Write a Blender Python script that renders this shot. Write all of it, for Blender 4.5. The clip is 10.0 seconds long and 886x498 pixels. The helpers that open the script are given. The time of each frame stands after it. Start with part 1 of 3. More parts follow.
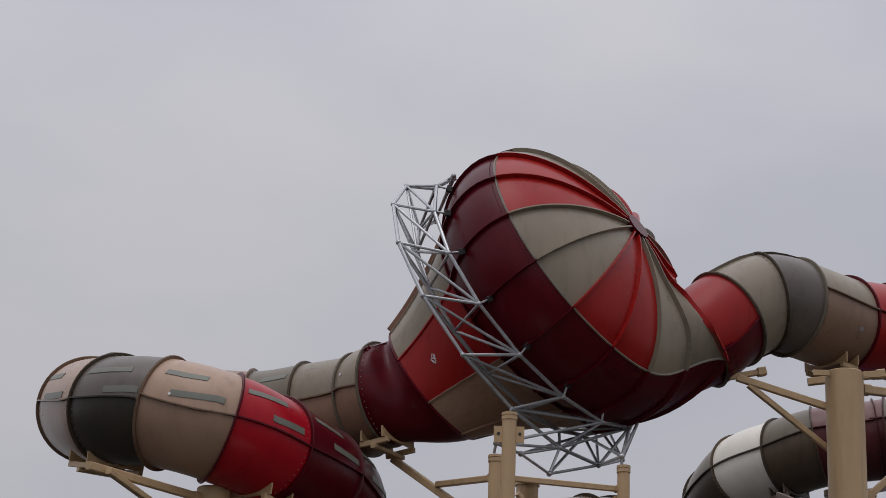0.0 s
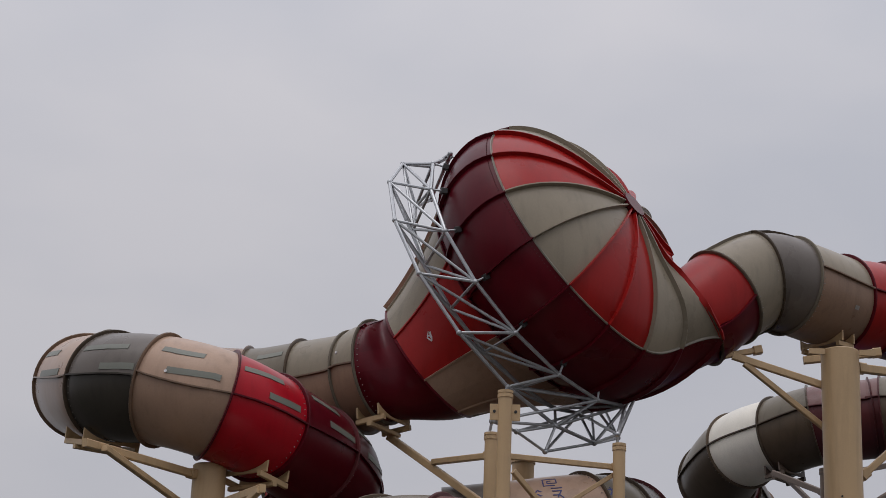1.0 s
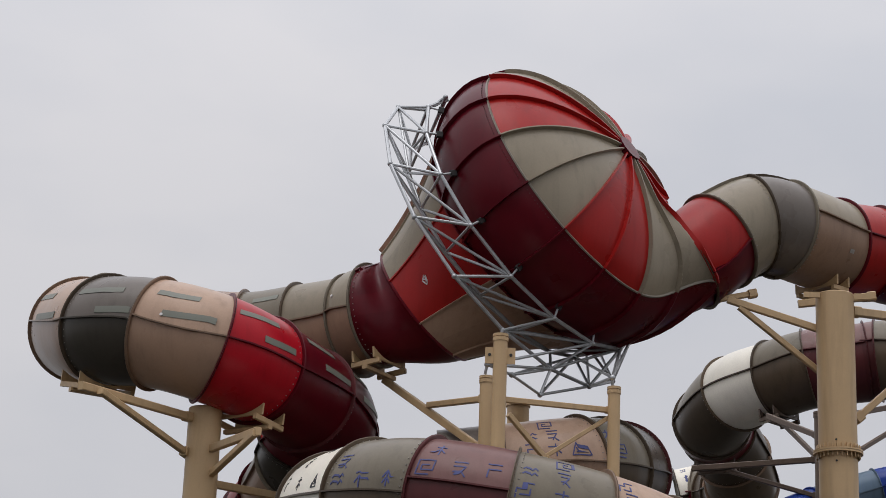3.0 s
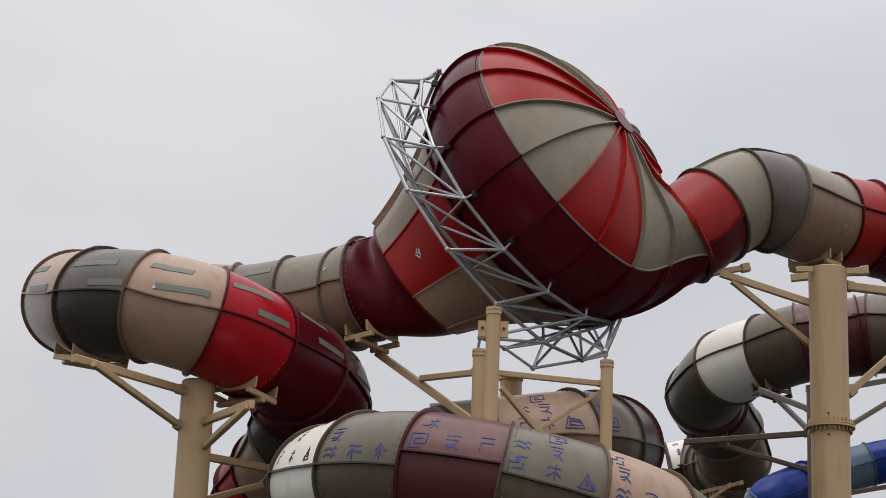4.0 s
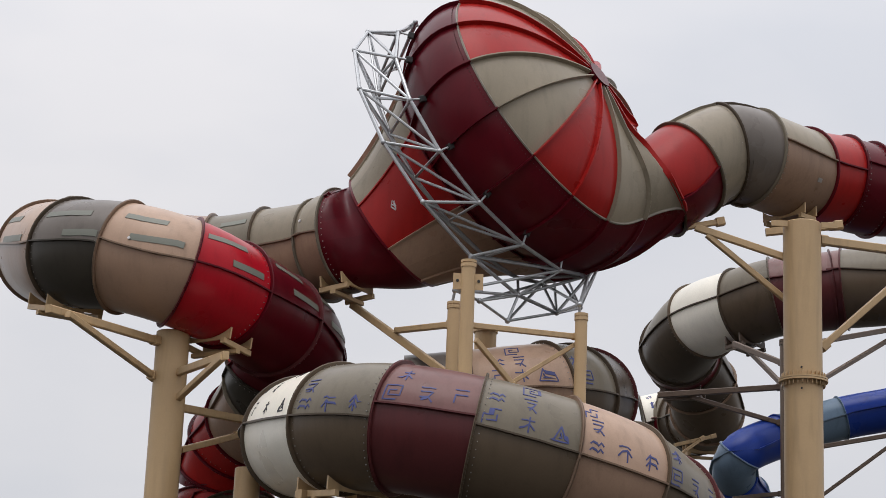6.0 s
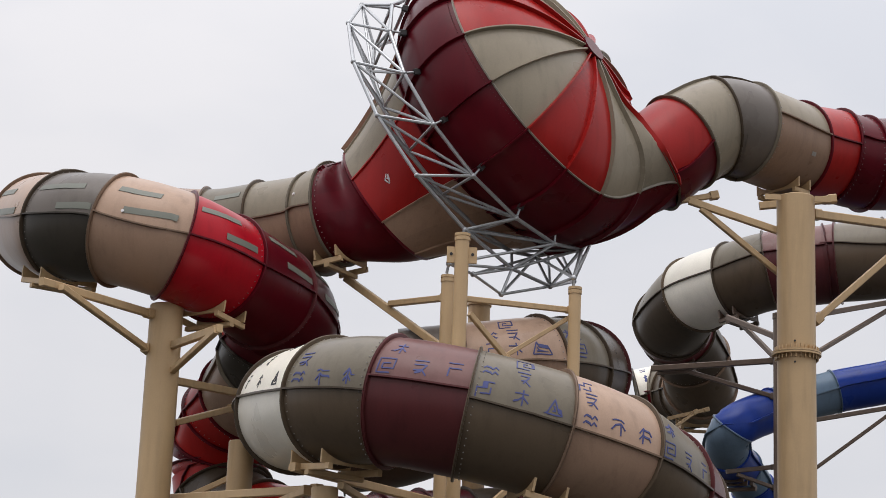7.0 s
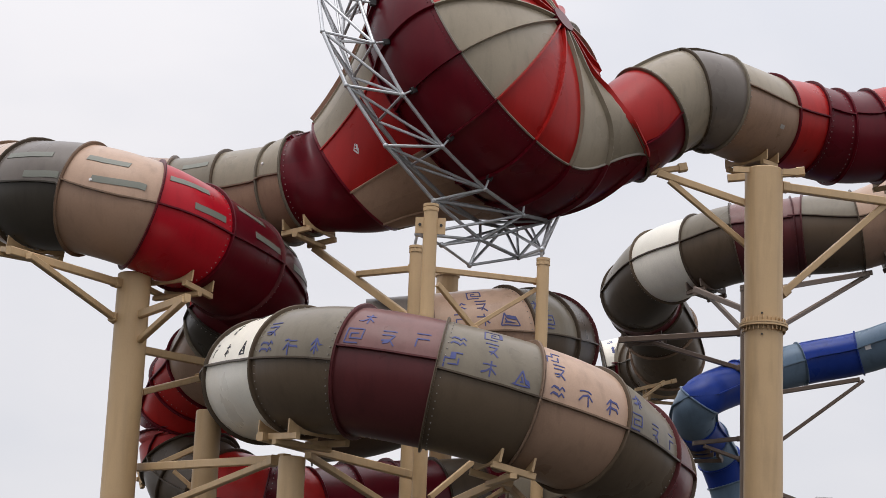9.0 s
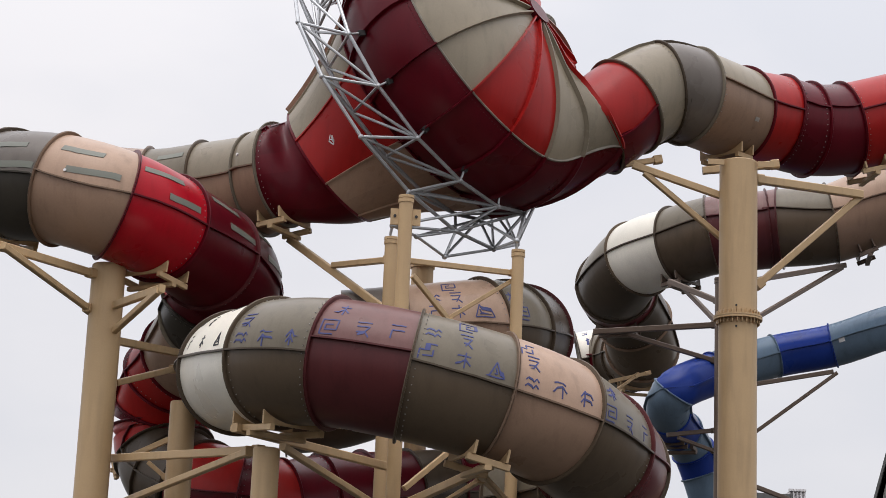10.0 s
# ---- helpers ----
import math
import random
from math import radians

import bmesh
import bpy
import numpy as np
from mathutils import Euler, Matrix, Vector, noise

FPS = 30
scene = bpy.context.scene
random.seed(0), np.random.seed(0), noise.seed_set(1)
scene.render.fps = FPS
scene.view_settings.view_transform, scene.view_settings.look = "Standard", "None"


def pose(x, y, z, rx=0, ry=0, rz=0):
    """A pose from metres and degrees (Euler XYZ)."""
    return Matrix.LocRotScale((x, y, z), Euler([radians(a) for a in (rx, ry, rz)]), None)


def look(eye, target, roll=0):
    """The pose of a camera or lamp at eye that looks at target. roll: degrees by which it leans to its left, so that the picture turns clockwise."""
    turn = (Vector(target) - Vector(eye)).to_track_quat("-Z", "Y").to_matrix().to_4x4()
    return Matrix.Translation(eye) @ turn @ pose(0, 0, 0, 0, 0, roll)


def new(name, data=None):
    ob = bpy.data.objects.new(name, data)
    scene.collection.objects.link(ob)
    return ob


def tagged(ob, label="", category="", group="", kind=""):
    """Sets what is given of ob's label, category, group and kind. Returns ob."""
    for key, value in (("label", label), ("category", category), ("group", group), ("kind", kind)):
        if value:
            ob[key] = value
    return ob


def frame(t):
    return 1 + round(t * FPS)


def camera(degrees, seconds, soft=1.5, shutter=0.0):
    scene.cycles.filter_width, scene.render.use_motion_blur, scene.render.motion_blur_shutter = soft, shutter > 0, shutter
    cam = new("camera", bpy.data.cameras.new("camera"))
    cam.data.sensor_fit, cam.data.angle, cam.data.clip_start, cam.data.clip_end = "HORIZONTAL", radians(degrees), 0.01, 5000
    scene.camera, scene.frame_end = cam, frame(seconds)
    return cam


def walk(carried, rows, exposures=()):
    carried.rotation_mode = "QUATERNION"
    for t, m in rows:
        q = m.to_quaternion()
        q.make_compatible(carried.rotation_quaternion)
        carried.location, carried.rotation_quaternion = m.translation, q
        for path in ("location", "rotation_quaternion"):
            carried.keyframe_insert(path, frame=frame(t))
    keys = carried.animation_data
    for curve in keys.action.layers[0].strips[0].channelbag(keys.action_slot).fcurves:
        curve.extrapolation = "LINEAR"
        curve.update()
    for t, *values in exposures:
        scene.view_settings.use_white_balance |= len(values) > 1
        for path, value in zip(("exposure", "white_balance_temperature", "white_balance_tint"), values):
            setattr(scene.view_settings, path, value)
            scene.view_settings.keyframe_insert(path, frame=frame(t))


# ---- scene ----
EYE = 1.6
cam = camera(24.0, 10.0, soft=0.75)
ROWS = [
    (0.0, 110.131, -1.97, -0.17), (0.5, 109.869, -2.012, -0.234), (1.0, 109.527, -2.053, -0.307),
    (1.5, 109.144, -1.942, -0.305), (2.0, 108.752, -1.974, -0.36), (2.5, 108.362, -2.007, -0.398),
    (4.0, 107.255, -2.091, -0.649), (4.5, 106.931, -2.107, -0.863), (5.0, 106.644, -2.148, -1.091),
    (5.5, 106.328, -2.176, -1.279), (7.0, 105.249, -2.214, -1.573), (7.5, 104.928, -2.192, -1.747),
    (8.0, 104.679, -2.206, -1.996), (8.5, 104.578, -2.253, -2.26), (9.0, 104.479, -2.289, -2.49),
    (9.5, 104.376, -2.321, -2.775), (10.0, 104.272, -2.27, -3.193),
]
# the camera stands still and turns: tilting down and to the right; its exposure opens on the way
walk(cam, [(t, pose(0, 0, EYE, rx, ry, rz)) for t, rx, ry, rz in ROWS],
     exposures=[(0, -0.54, 6330, 14), (2.5, -0.23, 6420, 12), (4.5, -0.04, 6460, 11), (5.5, 0.06, 6470, 11), (7.5, 0.2, 6490, 11.5), (10, 0.27, 6500, 12)])

# ---- overcast sky and a veiled sun ----
world = bpy.data.worlds.new("sky")
scene.world = world
world.use_nodes = True
wn, wl = world.node_tree.nodes, world.node_tree.links
wn.clear()
w_out, w_bg = wn.new("ShaderNodeOutputWorld"), wn.new("ShaderNodeBackground")
w_tc, w_sep = wn.new("ShaderNodeTexCoord"), wn.new("ShaderNodeSeparateXYZ")
w_map = wn.new("ShaderNodeMapping")
w_map.inputs["Scale"].default_value = (1.0, 1.0, 2.2)
w_noise, w_ramp = wn.new("ShaderNodeTexNoise"), wn.new("ShaderNodeValToRGB")
w_noise.inputs["Scale"].default_value, w_noise.inputs["Detail"].default_value, w_noise.inputs["Roughness"].default_value = 3.6, 5.0, 0.45
w_ramp.color_ramp.elements[0].position, w_ramp.color_ramp.elements[1].position = 0.38, 0.64
w_ramp.color_ramp.elements[0].color, w_ramp.color_ramp.elements[1].color = (0.90, 0.92, 0.972, 1), (1.075, 1.06, 1.072, 1)
w_cube = wn.new("ShaderNodeMath")
w_cube.operation, w_cube.inputs[1].default_value = "POWER", 2.6
w_grad = wn.new("ShaderNodeMath")
w_grad.operation, w_grad.inputs[1].default_value, w_grad.inputs[2].default_value = "MULTIPLY_ADD", 2.2, 0.88
w_mul = wn.new("ShaderNodeVectorMath")
w_mul.operation = "SCALE"
w_sky = wn.new("ShaderNodeTexSky")
w_sky.sky_type, w_sky.sun_disc, w_sky.sun_elevation, w_sky.sun_rotation = "NISHITA", False, radians(72), radians(205)
w_skys = wn.new("ShaderNodeVectorMath")
w_skys.operation = "SCALE"
w_skys.inputs["Scale"].default_value = 0.012
w_add = wn.new("ShaderNodeVectorMath")
w_clamp = wn.new("ShaderNodeMath")
w_clamp.operation, w_clamp.inputs[1].default_value = "MAXIMUM", 0.0
wl.new(w_tc.outputs["Generated"], w_map.inputs["Vector"])
wl.new(w_map.outputs["Vector"], w_noise.inputs["Vector"])
wl.new(w_tc.outputs["Generated"], w_sep.inputs["Vector"])
wl.new(w_noise.outputs["Fac"], w_ramp.inputs["Fac"])
wl.new(w_sep.outputs["Z"], w_clamp.inputs[0])
wl.new(w_clamp.outputs["Value"], w_cube.inputs[0])
wl.new(w_cube.outputs["Value"], w_grad.inputs[0])
wl.new(w_ramp.outputs["Color"], w_mul.inputs[0])
wl.new(w_grad.outputs["Value"], w_mul.inputs["Scale"])
wl.new(w_sky.outputs["Color"], w_skys.inputs[0])
wl.new(w_mul.outputs["Vector"], w_add.inputs[0])
wl.new(w_skys.outputs["Vector"], w_add.inputs[1])
wl.new(w_add.outputs["Vector"], w_bg.inputs["Color"])
w_bg.inputs["Strength"].default_value = 0.68
wl.new(w_bg.outputs["Background"], w_out.inputs["Surface"])
sun = new("sun", bpy.data.lights.new("sun", "SUN"))
sun.data.energy, sun.data.angle, sun.data.color = 0.6, radians(30), (1.0, 0.97, 0.92)
sun.matrix_world = look((-8, -6, 60), (0, 10, 8))


# ---- materials ----
def shader(name, color, rough=0.4, metal=0.0, vary=0.12, streak=0.0, scale=1.2, bump=0.02, coat=0.0, fleck=0.0, gloss=0.4):
    """A painted or moulded surface: colour with broad stains, fine grain, vertical streaks and a little relief."""
    m = bpy.data.materials.new(name)
    m.use_nodes = True
    n, l = m.node_tree.nodes, m.node_tree.links
    b = n["Principled BSDF"]
    b.inputs["Metallic"].default_value = metal
    b.inputs["Coat Weight"].default_value = coat
    b.inputs["Specular IOR Level"].default_value = gloss
    b.inputs["Coat Roughness"].default_value = 0.18
    geo, info = n.new("ShaderNodeNewGeometry"), n.new("ShaderNodeObjectInfo")
    big, fine, stretch, run = n.new("ShaderNodeTexNoise"), n.new("ShaderNodeTexNoise"), n.new("ShaderNodeMapping"), n.new("ShaderNodeTexNoise")
    big.inputs["Scale"].default_value, big.inputs["Detail"].default_value = scale, 5.0
    fine.inputs["Scale"].default_value, fine.inputs["Detail"].default_value = 28.0, 3.0
    stretch.inputs["Scale"].default_value = (5.0, 5.0, 0.5)
    run.inputs["Scale"].default_value, run.inputs["Detail"].default_value = 1.0, 4.0
    for tex in (big, fine, stretch):
        l.new(geo.outputs["Position"], tex.inputs["Vector"])
    l.new(stretch.outputs["Vector"], run.inputs["Vector"])

    def math_node(op, a, bb):
        x = n.new("ShaderNodeMath")
        x.operation = op
        for i, s in enumerate((a, bb)):
            if isinstance(s, (int, float)):
                x.inputs[i].default_value = s
            else:
                l.new(s, x.inputs[i])
        return x.outputs[0]

    # brightness factor = 1 + vary * (stains + grain + piece) - streaks
    s = math_node("ADD", math_node("SUBTRACT", big.outputs["Fac"], 0.5), math_node("MULTIPLY", math_node("SUBTRACT", fine.outputs["Fac"], 0.5), 0.5))
    s = math_node("ADD", s, math_node("MULTIPLY", math_node("SUBTRACT", info.outputs["Random"], 0.5), 0.5))
    s = math_node("MULTIPLY_ADD", s, vary * 2)
    s.node.inputs[2].default_value = 1.0
    if streak:
        r = math_node("MULTIPLY", math_node("MAXIMUM", math_node("SUBTRACT", run.outputs["Fac"], 0.5), 0.0), streak * 3)
        s = math_node("SUBTRACT", s, r)
    rgb = n.new("ShaderNodeRGB")
    rgb.outputs[0].default_value = (*color, 1)
    mul = n.new("ShaderNodeVectorMath")
    mul.operation = "SCALE"
    l.new(rgb.outputs[0], mul.inputs[0])
    l.new(s, mul.inputs["Scale"])
    col = mul.outputs["Vector"]
    if fleck:
        # small pale scuffs and chalky marks
        ft, fr, fm = n.new("ShaderNodeTexNoise"), n.new("ShaderNodeValToRGB"), n.new("ShaderNodeMix")
        ft.inputs["Scale"].default_value, ft.inputs["Detail"].default_value, ft.inputs["Roughness"].default_value = 3.1, 9.0, 0.72
        l.new(geo.outputs["Position"], ft.inputs["Vector"])
        fr.color_ramp.elements[0].position, fr.color_ramp.elements[1].position = 0.63, 0.78
        l.new(ft.outputs["Fac"], fr.inputs["Fac"])
        fm.data_type = "RGBA"
        fm.inputs["B"].default_value = (*[min(0.8, 0.5 * c + 0.14) for c in color], 1)
        l.new(math_node("MULTIPLY", fr.outputs["Color"], fleck), fm.inputs["Factor"])
        l.new(col, fm.inputs["A"])
        col = fm.outputs["Result"]
    l.new(col, b.inputs["Base Color"])
    ro = math_node("MULTIPLY_ADD", math_node("SUBTRACT", big.outputs["Fac"], 0.5), 0.25)
    ro.node.inputs[2].default_value = rough
    l.new(ro, b.inputs["Roughness"])
    bp = n.new("ShaderNodeBump")
    bp.inputs["Strength"].default_value, bp.inputs["Distance"].default_value = 0.35, bump
    l.new(big.outputs["Fac"], bp.inputs["Height"])
    l.new(bp.outputs["Normal"], b.inputs["Normal"])
    return m


def fibre(name, color, rough=0.31, streak=0.22, fleck=0.1, **kw):
    return shader(name, color, rough, vary=0.19, streak=streak, scale=0.9, bump=0.03, coat=0.0, fleck=fleck, gloss=0.2, **kw)


MAT = {
    "tan": fibre("tan fibreglass", (0.315, 0.203, 0.14)),
    "sand": fibre("sand fibreglass", (0.255, 0.215, 0.158)),
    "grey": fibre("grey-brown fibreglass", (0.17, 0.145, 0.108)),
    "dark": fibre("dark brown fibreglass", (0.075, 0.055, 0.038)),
    "red": fibre("red fibreglass", (0.33, 0.0125, 0.0105)),
    "scarlet": fibre("scarlet fibreglass", (0.42, 0.006, 0.016)),
    "maroon": fibre("maroon fibreglass", (0.094, 0.003, 0.0085)),
    "wine": fibre("faded wine fibreglass", (0.092, 0.023, 0.024)),
    "faded": fibre("faded rose fibreglass", (0.17, 0.085, 0.078)),
    # as lower shell under grey, umber holds underside shade and grime
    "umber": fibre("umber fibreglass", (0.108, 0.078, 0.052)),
    "lip": fibre("dull brown flange lips", (0.19, 0.125, 0.085)),
    "ash": fibre("ash grey fibreglass", (0.132, 0.113, 0.098)),
    "edge": fibre("worn flange rims", (0.26, 0.232, 0.19)),
    "charcoal": fibre("charcoal fibreglass", (0.05, 0.043, 0.034)),
    "white": fibre("ivory fibreglass", (0.80, 0.755, 0.655), streak=0.06, fleck=0.0),
    "pink": fibre("pinkish tan fibreglass", (0.42, 0.285, 0.205)),
    "blue": fibre("blue fibreglass", (0.015, 0.045, 0.27)),
    "slate": fibre("slate blue fibreglass", (0.13, 0.19, 0.26)),
    "strip": shader("translucent grey-green strip", (0.16, 0.165, 0.135), 0.45),
    "steel": shader("tan painted steel", (0.49, 0.335, 0.18), 0.45, vary=0.1, streak=0.22, fleck=0.08),
    # darker copy of the tan steel, with shade put into its colour
    "brown steel": shader("painted steel darkened by shade", (0.13, 0.09, 0.065), 0.5, vary=0.15, streak=0.1),
    "zinc": shader("galvanised steel", (0.42, 0.43, 0.44), 0.42, metal=0.75, vary=0.2, scale=4.0),
    "bolt": shader("zinc bolt heads", (0.32, 0.3, 0.28), 0.5, metal=0.2),
    "rubber": shader("dark bracket", (0.03, 0.028, 0.027), 0.6),
    "ink": shader("blue painted marks", (0.05, 0.06, 0.185), 0.55, vary=0.2),
    "black ink": shader("black painted marks", (0.03, 0.03, 0.035), 0.55, vary=0.2),
    # ground out of view, set near black to keep undersides dark
    "ground": shader("near-black unseen ground", (0.035, 0.033, 0.028), 0.9, vary=0.25, scale=0.25),
    "stone": shader("grey stone wall", (0.30, 0.285, 0.26), 0.85, vary=0.3, scale=3.0),
    "slates": shader("grey slate roof", (0.13, 0.13, 0.125), 0.7, vary=0.3, scale=6.0),
    "lattice": shader("white lattice", (0.7, 0.68, 0.68), 0.6, vary=0.2, scale=6.0),
}
FLANGE = {"grey": "umber", "umber": "dark", "ash": "dark", "tan": "lip", "faded": "wine", "red": "maroon", "scarlet": "maroon", "white": "dark", "sand": "grey", "pink": "lip", "blue": "blue", "slate": "slate"}


# ---- building helpers ----
def thing(name, label, category, group="", at=(0, 0, 0)):
    ob = new(name)
    ob.empty_display_size = 0.3
    ob.location = at
    return tagged(ob, label, category, group)


def part(name, verts, faces, material, parent, label="", smooth=True, kind=""):
    me = bpy.data.meshes.new(name)
    off = Vector((0, 0, 0))
    p = parent
    while p is not None:
        off += p.location
        p = p.parent
    me.from_pydata([tuple(Vector(v) - off) for v in verts], [], faces)
    me.materials.append(MAT[material])
    if smooth:
        me.polygons.foreach_set("use_smooth", [True] * len(me.polygons))
        me.set_sharp_from_angle(angle=radians(35))
    me.update()
    ob = new(name, me)
    ob.parent = parent
    return tagged(ob, label, kind=kind)


def spline(points, step=0.25):
    """Centre line through the points: places, and for each its index in the list of points."""
    p = [Vector(q) for q in points]
    p = [2 * p[0] - p[1], *p, 2 * p[-1] - p[-2]]
    out, par = [], []
    for i in range(1, len(p) - 2):
        a, b, c, d = p[i - 1:i + 3]
        k = max(4, round((c - b).length / step))
        for j in range(k):
            t = j / k
            out.append(0.5 * ((2 * b) + (c - a) * t + (2 * a - 5 * b + 4 * c - d) * t * t + (3 * b - a - 3 * c + d) * t ** 3))
            par.append(i - 1 + t)
    out.append(p[-2])
    par.append(len(points) - 1.0)
    return out, par


class Line:
    """A centre line with an upright frame at any index along it."""

    def __init__(self, points):
        self.places, self.par = spline(points)
        self.n = len(self.places)

    def at(self, s):
        i = int(np.searchsorted(self.par, s, side="right")) - 1
        i = min(max(i, 0), self.n - 2)
        f = (s - self.par[i]) / (self.par[i + 1] - self.par[i])
        o = self.places[i].lerp(self.places[i + 1], f)
        a, b = self.places[max(i - 1, 0)], self.places[min(i + 2, self.n - 1)]
        t = (b - a).normalized()
        side = t.cross(Vector((0, 0, 1)))
        side.normalize()
        return o, t, side, side.cross(t).normalized()

    def length(self, a, b):
        q = [self.at(a + (b - a) * i / 12)[0] for i in range(13)]
        return sum((q[i + 1] - q[i]).length for i in range(12))


def on_tube(line, s, ang, r):
    """ang in degrees: 0 at the side to the right of the way, 90 on top."""
    o, t, side, upv = line.at(s)
    a = radians(ang)
    return o + r * (math.cos(a) * side + math.sin(a) * upv)


def shell(line, a, b, r, lo, hi, thick=0.025, seg=26, twist=0.0):
    """Half tube between the indices a and b, from angle lo to hi, with thickness."""
    k = max(3, round(line.length(a, b) / 0.18))
    verts, faces = [], []
    for i in range(k + 1):
        s = a + (b - a) * i / k
        o, t, side, upv = line.at(s)
        for rr in (r, r - thick):
            for j in range(seg + 1):
                g = radians(lo + (hi - lo) * j / seg + twist * i / k)
                verts.append(o + rr * (math.cos(g) * side + math.sin(g) * upv))
    w = 2 * (seg + 1)
    for i in range(k):
        for j in range(seg):
            q = i * w + j
            faces.append((q, q + w, q + w + 1, q + 1))
            q += seg + 1
            faces.append((q, q + 1, q + w + 1, q + w))
        for j in (0, seg):
            q = i * w + j
            faces.append((q, q + seg + 1, q + w + seg + 1, q + w))
    for i in (0, k):
        for j in range(seg):
            q = i * w + j
            faces.append((q, q + 1, q + seg + 2, q + seg + 1))
    return verts, faces


def hoop(line, s, r0, r1, width, seg=48):
    o, t, side, upv = line.at(s)
    verts, faces = [], []
    prof = [(r0, -width / 2), (r1 - 0.015, -width / 2), (r1, -width / 2 + 0.015), (r1, -0.006), (r1 - 0.02, 0), (r1, 0.006), (r1, width / 2 - 0.015), (r1 - 0.015, width / 2), (r0, width / 2)]
    m = len(prof)
    for j in range(seg):
        g = 2 * math.pi * j / seg
        d = math.cos(g) * side + math.sin(g) * upv
        verts += [o + rr * d + x * t for rr, x in prof]
    for j in range(seg):
        for i in range(m - 1):
            a, b = j * m + i, ((j + 1) % seg) * m + i
            faces.append((a, a + 1, b + 1, b))
    return verts, faces


def studs(line, s, r, offset, size=0.013, count=52):
    o, t, side, upv = line.at(s)
    verts, faces = [], []
    for j in range(count):
        g = 2 * math.pi * (j + 0.5) / count
        d = math.cos(g) * side + math.sin(g) * upv
        e = -math.sin(g) * side + math.cos(g) * upv
        c = o + r * d + offset * t
        base = len(verts)
        for hh, rr in ((0, 1.0), (0.02, 0.75)):
            verts += [c + hh * d + rr * size * (math.cos(q * math.pi / 3) * e + math.sin(q * math.pi / 3) * t) for q in range(6)]
        faces += [(base + q, base + (q + 1) % 6, base + 6 + (q + 1) % 6, base + 6 + q) for q in range(6)]
        faces.append(tuple(base + 6 + q for q in range(6)))
    return verts, faces


def ledge(line, a, b, r, ang, out=0.075, thick=0.035, twist=0.0):
    """The bolted lip where the upper and lower shell meet."""
    k = max(3, round(line.length(a, b) / 0.3))
    verts, faces = [], []
    for i in range(k + 1):
        o, t, side, upv = line.at(a + (b - a) * i / k)
        g = radians(ang + twist * i / k)
        d = math.cos(g) * side + math.sin(g) * upv
        e = -math.sin(g) * side + math.cos(g) * upv
        verts += [o + (r - 0.03) * d + thick / 2 * e, o + (r + out) * d + thick / 2 * e, o + (r + out) * d - thick / 2 * e, o + (r - 0.03) * d - thick / 2 * e]
    for i in range(k):
        q = i * 4
        for j in range(4):
            faces.append((q + j, q + (j + 1) % 4, q + 4 + (j + 1) % 4, q + 4 + j))
    faces += [(0, 1, 2, 3), (4 * k + 3, 4 * k + 2, 4 * k + 1, 4 * k)]
    return verts, faces


def box_beam(p, q, w, h, roll=0.0):
    p, q = Vector(p), Vector(q)
    t = (q - p).normalized()
    side = t.cross(Vector((0, 0, 1))).normalized()
    upv = side.cross(t)
    c = min(w, h) * 0.12
    prof = [(-w / 2 + c, -h / 2), (w / 2 - c, -h / 2), (w / 2, -h / 2 + c), (w / 2, h / 2 - c), (w / 2 - c, h / 2), (-w / 2 + c, h / 2), (-w / 2, h / 2 - c), (-w / 2, -h / 2 + c)]
    verts = [o + x * side + y * upv for o in (p, q) for x, y in prof]
    faces = [(i, (i + 1) % 8, 8 + (i + 1) % 8, 8 + i) for i in range(8)] + [tuple(range(7, -1, -1)), tuple(range(8, 16))]
    return verts, faces


def rod(p, q, r, seg=10):
    p, q = Vector(p), Vector(q)
    t = (q - p).normalized()
    side = t.cross(Vector((0.31, 0.2, 0.93))).normalized()
    upv = side.cross(t)
    verts = [o + r * (math.cos(2 * math.pi * j / seg) * side + math.sin(2 * math.pi * j / seg) * upv) for o in (p, q) for j in range(seg)]
    faces = [(j, (j + 1) % seg, seg + (j + 1) % seg, seg + j) for j in range(seg)] + [tuple(range(seg - 1, -1, -1)), tuple(range(seg, 2 * seg))]
    return verts, faces


def ball(c, r):
    bm = bmesh.new()
    bmesh.ops.create_icosphere(bm, subdivisions=2, radius=r)
    verts = [Vector(c) + v.co for v in bm.verts]
    faces = [tuple(v.index for v in f.verts) for f in bm.faces]
    bm.free()
    return verts, faces


def block(x0, x1, y0, y1, z0, z1):
    v = [(x, y, z) for z in (z0, z1) for x, y in ((x0, y0), (x1, y0), (x1, y1), (x0, y1))]
    return v, [(0, 3, 2, 1), (4, 5, 6, 7), (0, 1, 5, 4), (1, 2, 6, 5), (2, 3, 7, 6), (3, 0, 4, 7)]


def patch(line, a, b, r, lo, hi, thick=0.013):
    return shell(line, a, b, r + thick, lo, hi, thick, 5)


